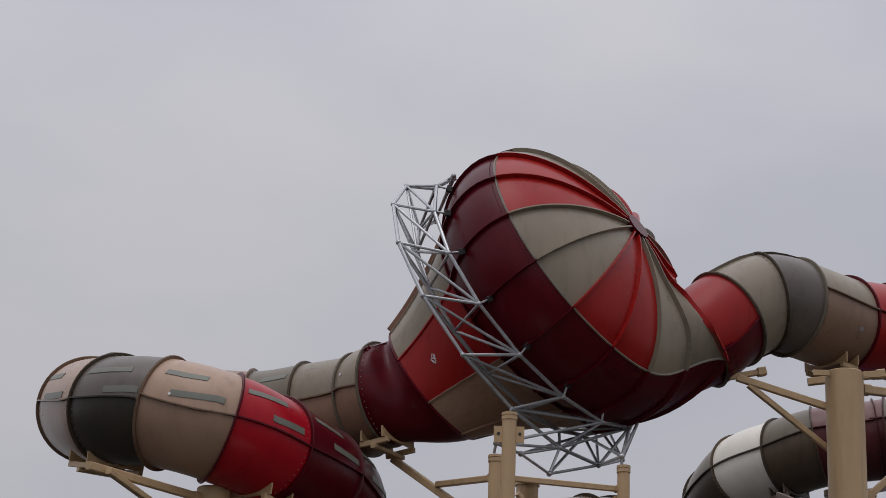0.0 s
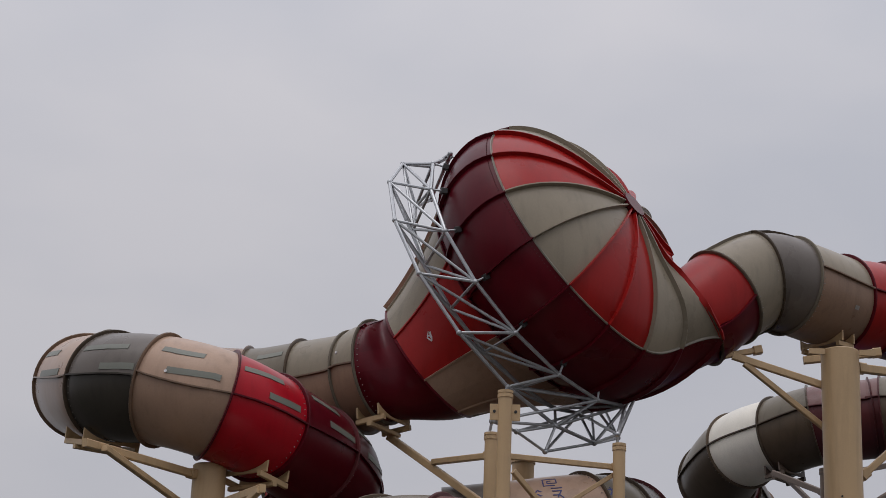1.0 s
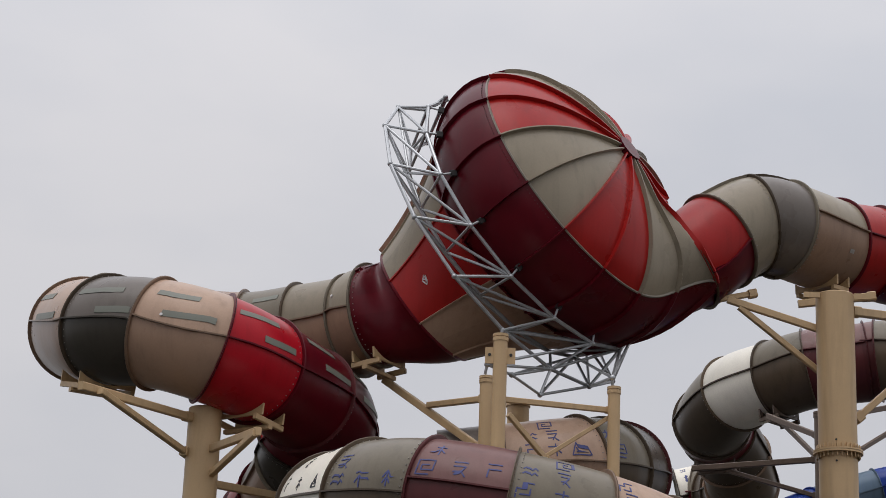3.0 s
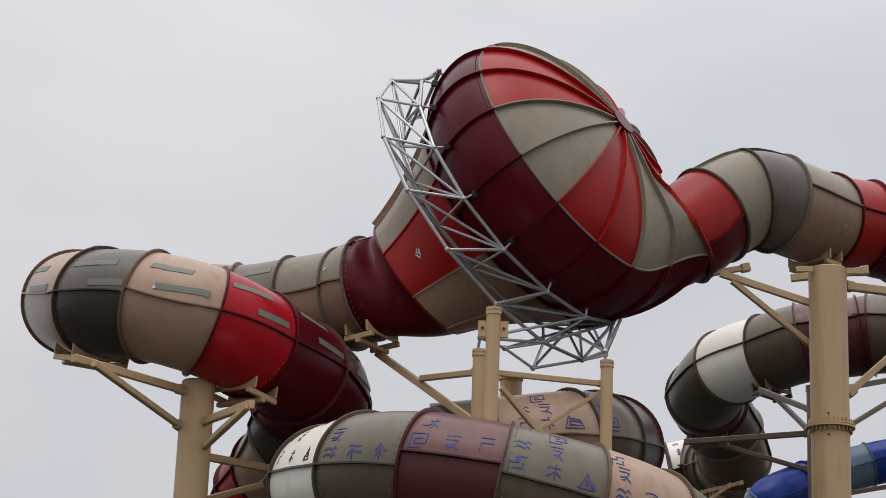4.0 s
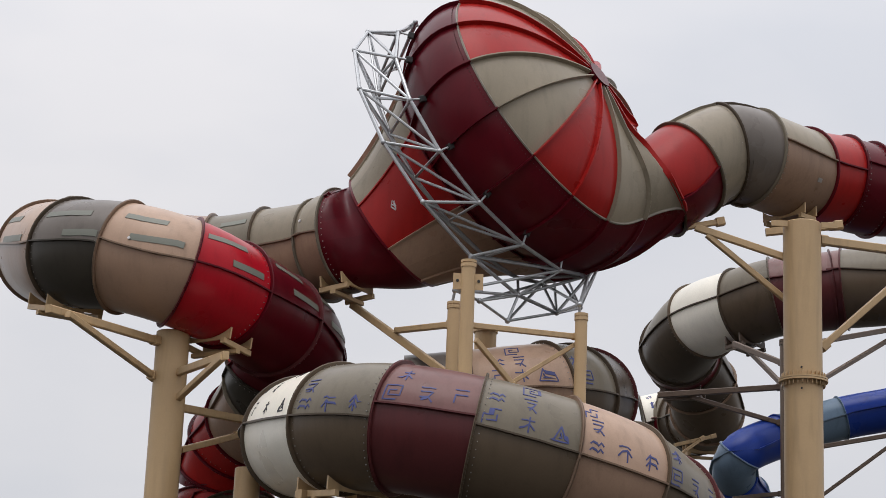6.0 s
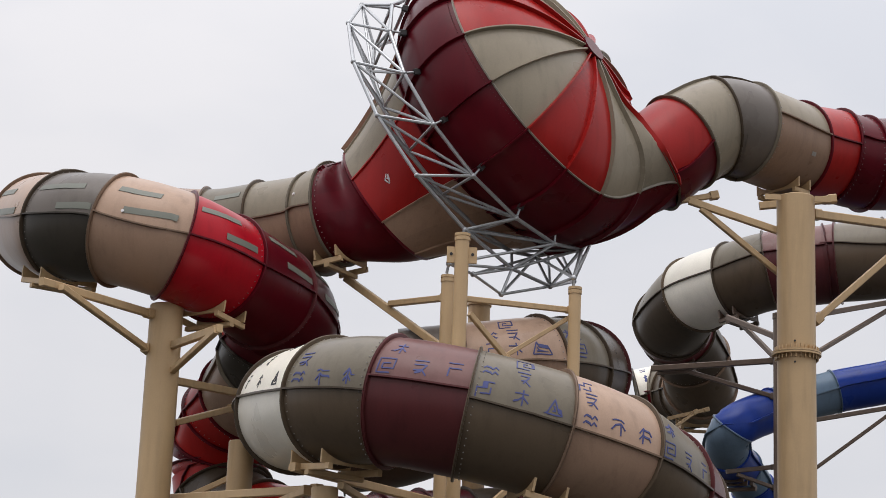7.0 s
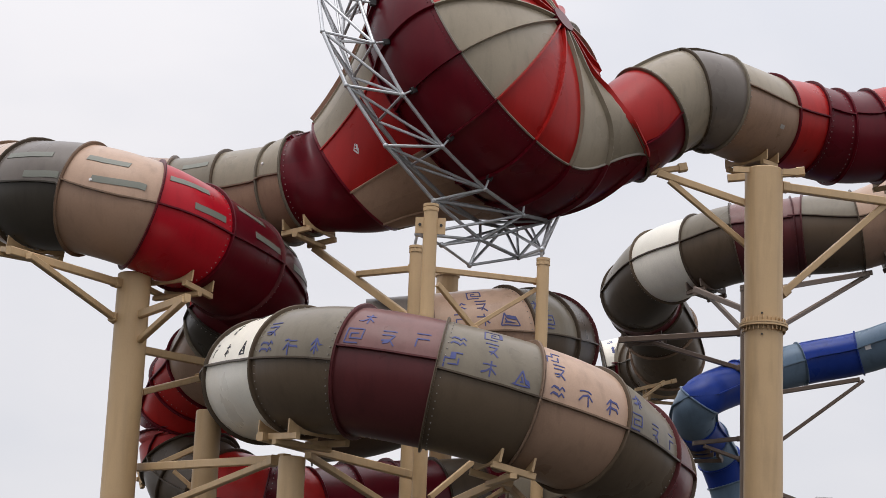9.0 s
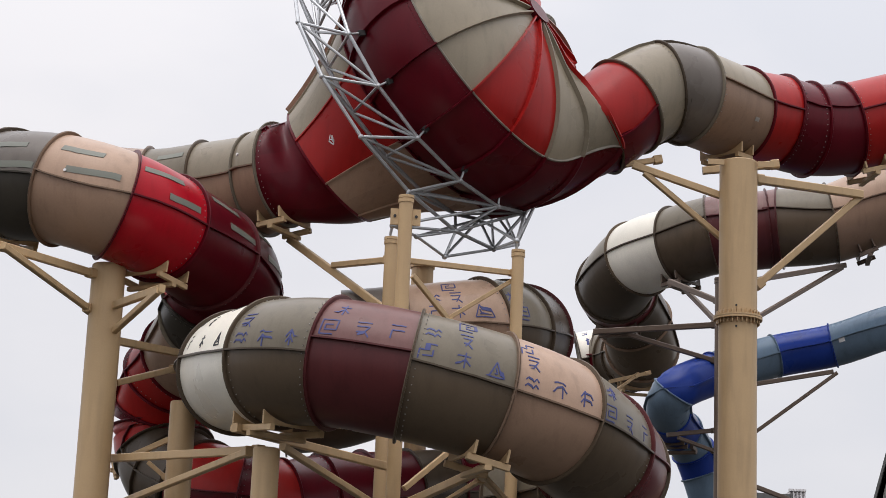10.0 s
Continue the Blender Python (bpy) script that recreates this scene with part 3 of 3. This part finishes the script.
for i in range(len(nodes_a)):
    for chain in (nodes_a, nodes_b, nodes_c):
        part("node", *ball(chain[i], 0.07), "zinc", frame_truss)
        if i:
            truss_bar(chain[i - 1], chain[i], 0.047)
    truss_bar(nodes_b[i], nodes_c[i])
    truss_bar(nodes_a[i], nodes_b[i])
    truss_bar(nodes_a[i], nodes_c[i])
    if i:
        truss_bar(nodes_a[i], nodes_b[i - 1])
        truss_bar(nodes_a[i], nodes_c[i - 1])
        truss_bar(nodes_b[i], nodes_c[i - 1])
    lug = truss_node(FRAME_PSI + GORE * SPAN[i], -0.22, -0.28)
    way = (lug - nodes_a[i]) / np.linalg.norm(lug - nodes_a[i])
    part("lug", *rod(nodes_a[i], lug, 0.028, 8), "zinc", frame_truss)
    part("clamp", *box_beam(lug - 0.13 * way, lug + 0.02 * way, 0.11, 0.15), "rubber", frame_truss, "dark clamp block")

# the last strut at the top
HEAD = np.array((-0.27, 48.70, 21.41))
part("node", *ball(HEAD, 0.07), "zinc", frame_truss)
for chain in (nodes_a, nodes_b, nodes_c):
    truss_bar(chain[0], HEAD)

# legs and ties from the frame down to the slim columns
FOOT = [np.array(v) for v in [(0.92, 45.81, 13.74), (1.52, 47.01, 13.83), (2.24, 48.06, 13.64), (3.75, 45.63, 13.49), (0.88, 45.87, 13.52), (3.76, 45.68, 13.27)]]
a_of, b_of, c_of = (lambda k: nodes_a[k + 5]), (lambda k: nodes_b[k + 5]), (lambda k: nodes_c[k + 5])
for p, q in ((FOOT[0], FOOT[1]), (FOOT[1], FOOT[2]), (FOOT[2], c_of(3)), (c_of(3), FOOT[3]), (FOOT[0], c_of(2)), (FOOT[1], c_of(2)), (FOOT[2], c_of(2)), (FOOT[0], a_of(2)), (FOOT[0], b_of(2)),
             (FOOT[1], b_of(3)), (FOOT[2], b_of(3)), (FOOT[3], a_of(3)), (FOOT[3], b_of(3)), (FOOT[3], a_of(4)), (FOOT[0], c_of(1)), (FOOT[0], FOOT[4]), (FOOT[3], FOOT[5]), (FOOT[2], b_of(4))):
    truss_bar(p, q, 0.035)
for p in FOOT[:4]:
    part("node", *ball(p, 0.07), "zinc", frame_truss)


# ---- columns ----
def column(place, r, label, collar=None, cap=True, mat="steel", name="support_column", lugs=False):
    x, y, top = place
    ob = thing(name, label, "column", "slide support columns", at=(x, y, 0))
    seg = 28
    prof = [(r, 0.02), (r, top - 0.02), (r - 0.02, top)]
    verts, faces = [], []
    for j in range(seg):
        g = 2 * math.pi * j / seg
        verts += [(x + rr * math.cos(g), y + rr * math.sin(g), z) for rr, z in prof]
    for j in range(seg):
        for i in range(2):
            a, b = j * 3 + i, ((j + 1) % seg) * 3 + i
            faces.append((a, b, b + 1, a + 1))
    faces.append(tuple(3 * j + 2 for j in range(seg)))
    part("shaft", verts, faces, mat, ob)
    part("base_plate", *box_beam((x, y - r * 1.5, 0.03), (x, y + r * 1.5, 0.03), r * 3, 0.06), mat, ob, smooth=False)
    if cap:
        part("cap_plate", *rod((x, y, top - 0.12), (x, y, top - 0.04), r * 1.12, 24), mat, ob)
        part("cap_plate", *rod((x, y, top - 0.02), (x, y, top + 0.04), r * 1.12, 24), mat, ob)
    if lugs:
        for sx in (-1, 1):
            part("lug_plate", *block(x + sx * r * 1.35 - 0.12, x + sx * r * 1.35 + 0.12, y - 0.03, y + 0.03, top - 0.62, top - 0.26), mat, ob, smooth=False)
            part("bolt", *rod((x + sx * r * 1.5, y - 0.05, top - 0.43), (x + sx * r * 1.5, y + 0.05, top - 0.43), 0.035, 8), "rubber", ob)
    if collar:
        fl = part("splice_flange", *rod((x, y, collar - 0.05), (x, y, collar - 0.005), r + 0.13, 40), mat, ob)
        part("splice_flange", *rod((x, y, collar + 0.005), (x, y, collar + 0.05), r + 0.13, 40), mat, ob)
        for j in range(28):
            g = 2 * math.pi * j / 28
            c, d = Vector((x, y, 0)), Vector((math.cos(g), math.sin(g), 0))
            part("stiffener", *box_beam(c + (r + 0.05) * d + Vector((0, 0.0, collar + 0.16)), c + (r + 0.05) * d + Vector((0, 0.001, collar - 0.16)), 0.02, 0.1), mat, ob, smooth=False)
    return ob


column((-5.41, 46.01, 12.52), 0.38, "thick tan steel column under the end loop", cap=False)
tall = column((9.55, 49.44, 16.80), 0.47, "thick tan steel column with a bolted splice under the outlet", collar=12.80, cap=False)
for dz in (-0.28, 0.24):
    part("bolt_hole", *rod((9.42, 48.983, 12.8 + dz), (9.42, 48.95, 12.8 + dz), 0.025, 8), "rubber", tall)
for sx in (-1, 1):
    part("head_plate", *block(9.55 + sx * 0.62 - 0.2, 9.55 + sx * 0.62 + 0.2, 49.1, 49.16, 16.62, 16.76), "steel", tall, smooth=False)
column((1.16, 43.90, 13.88), 0.155, "slim tan steel column carrying the space frame", lugs=True)
column((0.92, 45.89, 13.44), 0.15, "slim tan steel column carrying the space frame")
column((3.79, 45.59, 13.22), 0.14, "slim tan steel column carrying the space frame")
column((1.99, 55.31, 15.21), 0.3, "wide tan steel column behind the space frame")
column((-3.54, 46.19, 9.52), 0.29, "tan steel column under the patterned slide", cap=False)
column((-1.44, 40.81, 7.76), 0.265, "tan steel column under the patterned slide", cap=False)
# rear column: its shade is in the paint colour
column((10.59, 57.35, 15.72), 0.17, "shade-darkened steel column behind the tall column", mat="brown steel")


def bracket(label, pts, w=0.14, mat="steel", line=None, s=None, r=R_TUBE, span=0.72):
    """Cantilever arms in pairs of ends, with clevis plates at the column and, where given, a saddle under the tube."""
    ob = thing("support_bracket", label, "bracket", "slide support brackets", at=pts[0])
    for i in range(0, len(pts) - 1, 2):
        p, q = Vector(pts[i]), Vector(pts[i + 1])
        part("arm" if i == 0 else "brace", *box_beam(p, q, w, w * 1.25 if i == 0 else w), mat, ob, smooth=False)
        t = (q - p).normalized()
        part("clevis", *box_beam(q - 0.15 * t, q + 0.06 * t, w * 1.5, w * 1.5), mat, ob, smooth=False)
    if line is not None:
        o, t, side, upv = line.at(s)
        for k in (-1, 1):
            # gusset plates that hug the tube
            verts, faces = [], []
            for j in range(9):
                g = radians(-90 + 34 * (j - 4) / 4)
                d = math.cos(g) * side + math.sin(g) * upv
                low = o + side * (math.cos(g) * r) - upv * (r + 0.06)
                for e in (-0.025, 0.025):
                    verts += [o + (r + 0.01) * d + (0.75 * span * k + e) * t, low + (0.75 * span * k + e) * t]
            for j in range(8):
                q = 4 * j
                faces += [(q, q + 4, q + 5, q + 1), (q + 2, q + 3, q + 7, q + 6), (q, q + 2, q + 6, q + 4), (q + 1, q + 5, q + 7, q + 3)]
            faces += [(0, 1, 3, 2), (32, 34, 35, 33)]
            part("saddle", verts, faces, mat, ob, smooth=False)
            c = o - upv * (r + 0.12) + 0.58 * k * side
            part("cradle_beam", *box_beam(c - t * span, c + t * span, 0.1, 0.13), mat, ob, smooth=False)
        c = o - upv * (r + 0.23)
        part("under_beam", *box_beam(c - side * 0.66, c + side * 0.66, 0.14, 0.1), mat, ob, smooth=False)
    return ob


ARM = "tan steel bracket arms bolted to a column"
bracket(ARM, [(-7.65, 42.46, 12.08), (-5.74, 45.73, 12.25), (-7.27, 42.74, 12.05), (-5.75, 45.90, 11.46)], line=line_a, s=7.95)
bracket(ARM, [(-3.94, 43.32, 11.44), (-5.29, 45.94, 11.56), (-4.00, 43.33, 11.40), (-5.30, 46.07, 10.92)], line=line_a, s=10.95, span=0.5)
bracket(ARM, [(-5.15, 46.20, 10.84), (-3.73, 48.45, 11.04), (-5.10, 46.39, 9.91), (-3.94, 48.49, 10.71)])
bracket(ARM, [(-5.18, 46.65, 8.24), (-1.61, 41.70, 7.85), (-4.81, 46.81, 7.29), (-1.82, 41.50, 7.78)], line=line_b, s=5.1)
bracket(ARM, [(6.92, 49.61, 16.64), (9.35, 49.64, 15.91), (7.21, 49.62, 16.46), (9.37, 49.93, 14.84), (6.75, 49.83, 16.70), (7.63, 49.95, 16.92)])
bracket(ARM, [(-4.61, 46.59, 8.33), (-3.39, 46.40, 8.92), (-4.27, 46.64, 8.20), (-3.78, 46.54, 7.81)], 0.1, line=line_a, s=19.75, span=0.3)
bracket(ARM, [(8.80, 50.32, 16.80), (10.67, 50.21, 17.04)], 0.15, line=line_e, s=4.75, span=0.3)
bracket(ARM, [(13.02, 50.87, 16.56), (10.05, 49.56, 16.42), (12.96, 50.91, 16.49), (10.19, 50.23, 13.87)], 0.17, line=line_e, s=8.2, span=0.4)
bracket(ARM, [(-1.51, 49.59, 14.26), (1.10, 46.49, 11.76), (-0.39, 48.19, 13.32), (0.91, 46.10, 13.01)], line=line_a, s=1.0, span=0.4)
bracket(ARM, [(1.27, 44.44, 12.60), (3.75, 45.71, 12.75)], 0.1)
bracket(ARM, [(1.39, 44.51, 12.29), (2.34, 45.29, 11.41), (3.78, 45.73, 12.65), (2.03, 45.31, 11.40)], 0.1)
bracket(ARM, [(-2.08, 40.43, 8.08), (1.22, 44.92, 8.07), (-1.13, 40.52, 7.77), (1.02, 45.05, 7.16)])
bracket(ARM, [(2.92, 40.06, 7.52), (1.14, 45.04, 7.16), (2.75, 40.30, 7.37), (3.98, 46.46, 7.47)], line=line_b, s=8.02, span=0.45)
bracket(ARM, [(1.43, 45.17, 7.68), (2.48, 45.89, 8.71), (2.02, 45.60, 7.27), (2.80, 41.00, 7.36)], 0.1)
bracket(ARM, [(9.15, 70.50, 15.12), (10.58, 70.90, 15.58), (9.41, 70.40, 14.84), (10.17, 70.80, 15.47)], 0.1, line=line_s, s=12.7, span=0.3)
# arms on the rear column, coloured as steel in shade
SHADED = "shade-darkened steel bracket arms bolted to a column"
bracket(SHADED, [(9.58, 60.30, 16.31), (10.59, 57.69, 15.15), (9.94, 59.89, 16.03), (10.62, 57.83, 14.52)], 0.13, "brown steel", line_s, 7.0, span=0.35)
bracket(SHADED, [(7.12, 58.62, 14.28), (10.56, 57.84, 14.50), (8.09, 58.51, 14.24), (10.61, 58.06, 13.48)], 0.13, "brown steel", line_s, 10.0, span=0.5)
bracket(SHADED, [(15.59, 63.11, 17.81), (10.62, 57.58, 15.59), (15.51, 63.15, 17.74), (10.69, 57.91, 14.11)], 0.13, "brown steel", line_s, 2.55, span=0.3)
bracket(SHADED, [(13.97, 58.00, 13.34), (10.75, 58.19, 12.69), (14.08, 57.98, 13.31), (10.82, 58.50, 10.79)], 0.1, "brown steel")
bracket(SHADED, [(9.21, 58.08, 11.29), (10.68, 58.40, 11.55), (9.52, 58.04, 11.22), (10.71, 58.50, 10.94)], 0.1, "brown steel", line_u, 7.6, r=0.62, span=0.25)
bracket(SHADED, [(10.52, 57.45, 10.22), (13.76, 58.91, 9.44)], 0.1, "brown steel")


# ---- pale strips let into the upper shells ----
def strips(shells, line, which, near):
    for i in which:
        u, a, b = shells[i]
        ds, dg = {8: (0.12, 5), 10: (0.08, 4)}.get(i, (0.0, 0)) if near == 0 else (0.0, 2)
        for s0, s1, g in ((0.12 + ds, 0.62 + ds, 33 + dg), (0.34 + ds, 0.86 + ds, 8 + dg)):
            lo, hi = g - 3.6, g + 3.6
            if near == 180:
                lo, hi = 180 - hi, 180 - lo
            part("strip", *patch(line, a + (b - a) * s0, a + (b - a) * s1, R_TUBE, lo, hi), "strip", u, "grey-green strip")


strips(shells_a, line_a, (6, 7, 8, 9, 10, 11), 0)
strips(shells_a, line_a, (2,), 180)


# ---- painted marks on the patterned slide ----
def marks(shells, line, i, rows, ink="ink", size=0.31):
    u, a, b = shells[i]
    length = line.length(a, b)
    half_s, half_g = 0.82 * size / length / 2, math.degrees(1.05 * size / R_TUBE) / 2
    for kind, s, g in rows:
        verts, faces = [], []
        for pts in MARKS[kind]:
            v, f = stroke(line, a + (b - a) * (s - half_s), a + (b - a) * (s + half_s), g - half_g, g + half_g, R_TUBE, pts)
            faces += [tuple(q + len(verts) for q in p) for p in f]
            verts += v
        part("painted_mark", verts, faces, ink, u, "blue painted mark" if ink == "ink" else "black painted mark")


marks(shells_b, line_b, 2, [("hook", 0.19, 22), ("star", 0.53, 18), ("triangle", 0.85, 16), ("waves", 0.1, 46), ("knot", 0.44, 43), ("step", 0.7, 60)], "black ink", 0.27)
marks(shells_b, line_b, 3, [("waves", 0.2, 12), ("hill", 0.46, 11), ("tree", 0.76, 11), ("knot", 0.19, 31)])
marks(shells_b, line_b, 4, [("coil", 0.17, 24), ("knot", 0.51, 25), ("hook", 0.83, 28), ("star", 0.24, 46)])
marks(shells_b, line_b, 5, [("waves", 0.17, 34), ("step", 0.15, 14), ("coil", 0.49, 54), ("knot", 0.49, 33), ("star", 0.49, 13), ("triangle", 0.8, 11)])
marks(shells_b, line_b, 6, [("step", 0.14, 44), ("knot", 0.2, 28), ("waves", 0.2, 7), ("hill", 0.51, 9), ("tree", 0.81, 9)])
marks(shells_b, line_b, 7, [("tree", 0.19, 28), ("coil", 0.14, 6), ("knot", 0.46, 6), ("hook", 0.81, 8)])
marks(shells_g, line_g, 1, [("coil", 0.54, 51), ("knot", 0.61, 31), ("waves", 0.36, 31), ("star", 0.61, 13), ("triangle", 0.83, 13), ("hook", 0.34, 14)])
marks(shells_g, line_g, 2, [("star", 0.2, 32), ("coil", 0.25, 14)])
marks(shells_s, line_s, 14, [("star", 0.5, 150), ("waves", 0.6, 125)])


# ---- buildings beyond ----
FAR = [(16.26, 92.69, 14.63), (20.43, 91.84, 14.72), (20.35, 91.33, 14.82), (21.04, 91.17, 14.83)]
hall = thing("building", "long grey stone building with a parapet beyond the slides", "building", at=(FAR[0][0], FAR[0][1], 0))
part("wall", *block(FAR[0][0], FAR[1][0] - 0.1, FAR[0][1], FAR[0][1] + 12, 0.01, FAR[0][2] - 0.25), "stone", hall, smooth=False)
part("parapet", *block(FAR[0][0] - 0.1, FAR[1][0], FAR[0][1] - 0.12, FAR[0][1] + 12.1, FAR[0][2] - 0.25, FAR[0][2]), "slates", hall, smooth=False)
part("roof_turret", *block(FAR[2][0], FAR[3][0], FAR[0][1] + 0.3, FAR[0][1] + 2.2, FAR[1][2] - 1, FAR[2][2]), "lattice", hall, "pale latticed box", smooth=False)
for k in range(5):
    x = FAR[2][0] + (FAR[3][0] - FAR[2][0]) * k / 4
    part("lattice_bar", *block(x - 0.03, x + 0.03, FAR[0][1] + 0.2, FAR[0][1] + 0.29, FAR[1][2] - 1, FAR[2][2] + 0.05), "lattice", hall, smooth=False)
part("top_rail", *block(FAR[2][0] - 0.05, FAR[3][0] + 0.05, FAR[0][1] + 0.15, FAR[0][1] + 0.3, FAR[2][2], FAR[2][2] + 0.1), "lattice", hall, smooth=False)
EDGE = [(18.32, 68.71, 12.85), (17.88, 69.07, 11.28)]
gx, gy, gz = EDGE[0]
run = (EDGE[0][0] - EDGE[1][0]) / (EDGE[0][2] - EDGE[1][2])
house = thing("house", "pale walled house with a steep slate roof", "house", at=(gx, gy, 0))
ridge = (gx + 3 * run, gz + 3.0)
low = (gx - 4 * run, gz - 4.0)
wide = 2 * (ridge[0] - low[0])


def away(places):
    """Lets the house run straight away from the viewer."""
    return [(x + (y - gy) * gx / gy, y, z) for x, y, z in places]


part("wall", away([(low[0] + 0.4, gy + 0.3, 0.01), (low[0] + wide - 0.4, gy + 0.3, 0.01), (low[0] + wide - 0.4, gy + 0.3, low[1]), (ridge[0], gy + 0.3, ridge[1] - 0.4), (low[0] + 0.4, gy + 0.3, low[1]),
                   (low[0] + 0.4, gy + 9, 0.01), (low[0] + wide - 0.4, gy + 9, 0.01), (low[0] + wide - 0.4, gy + 9, low[1]), (ridge[0], gy + 9, ridge[1] - 0.4), (low[0] + 0.4, gy + 9, low[1])]),
     [(0, 1, 2, 3, 4), (9, 8, 7, 6, 5), (0, 5, 6, 1), (1, 6, 7, 2), (2, 7, 8, 3), (3, 8, 9, 4), (4, 9, 5, 0)], "stone", house, smooth=False)
for sgn in (0, 1):
    x0 = low[0] + sgn * wide
    part("roof_slope", away([(x0, gy, low[1]), (ridge[0], gy, ridge[1]), (ridge[0], gy + 9.3, ridge[1]), (x0, gy + 9.3, low[1]), (x0, gy, low[1] - 0.3), (ridge[0], gy, ridge[1] - 0.3), (ridge[0], gy + 9.3, ridge[1] - 0.3), (x0, gy + 9.3, low[1] - 0.3)]),
         [(0, 1, 2, 3), (7, 6, 5, 4), (0, 4, 5, 1), (2, 6, 7, 3), (0, 3, 7, 4)], "slates", house, smooth=False)


# ---- small fittings: pale plugs, maker's stickers, a scuff on the funnel ----
def plug(shells, line, i, s, ang):
    u, a, b = shells[i]
    c = on_tube(line, a + (b - a) * s, ang, R_TUBE)
    o = line.at(a + (b - a) * s)[0]
    d = (c - o).normalized()
    part("plug", *rod(c - 0.01 * d, c + 0.03 * d, 0.035, 10), "lattice", u, "small pale plug")


plug(shells_a, line_a, 8, 0.47, 11)
plug(shells_a, line_a, 0, 0.3, 167)
u, a, b = shells_e[3]
part("sticker", *patch(line_e, a + (b - a) * 0.64, a + (b - a) * 0.71, R_TUBE, -27, -22), "stone", u, "worn pale sticker")
u, a, b = shells_u[1]
part("sticker", *patch(line_u, a + (b - a) * 0.84, a + (b - a) * 0.9, 0.62, 180, 192), "lattice", u, "worn pale sticker")


def pod_mark(rows, width=0.03):
    """Pale scratches on the funnel."""
    verts, faces = [], []
    for (p0, v0), (p1, v1) in zip(rows, rows[1:]):
        c = pod_place(np.linspace(p0, p1, 5), np.linspace(v0, v1, 5))
        for i in range(5):
            t = c[min(i + 1, 4)] - c[max(i - 1, 0)]
            out_w = POD_N * 0.9 - POD_H * 0.45
            sd = np.cross(t / np.linalg.norm(t), out_w)
            q = c[i] + 0.03 * out_w
            verts += [tuple(q + width / 2 * sd), tuple(q - width / 2 * sd), tuple(q - width / 2 * sd - 0.05 * out_w), tuple(q + width / 2 * sd - 0.05 * out_w)]
        k = len(verts) - 20
        for i in range(4):
            e = k + 4 * i
            faces += [(e + j, e + (j + 1) % 4, e + 4 + (j + 1) % 4, e + 4 + j) for j in range(4)]
    part("scuff", verts, faces, "lattice", pod, "pale scratched scuff", smooth=False)


pod_mark([(-19, 1.44), (-16, 1.475), (-12, 1.46), (-14.5, 1.44), (-17, 1.465)], 0.012)
pod_mark([(-18, 1.435), (-14, 1.45)], 0.03)

# bolt heads along the seam of the pod
for v, off in ((seam, 0.016), (None, 0.02)):
    psi = np.linspace(-90, 120, 130)
    vv = (seam(psi) + off) if v else np.full(psi.shape, 1.0 - off)
    verts, faces = [], []
    for c in pod_place(psi, vv):
        d = (c - POD_C) / np.linalg.norm(c - POD_C)
        v2, f2 = rod(c - 0.01 * d, c + 0.015 * d, 0.012, 6)
        faces += [tuple(q + len(verts) for q in p) for p in f2]
        verts += v2
    part("bolt_row", verts, faces, "wine", pod, kind="stuff")
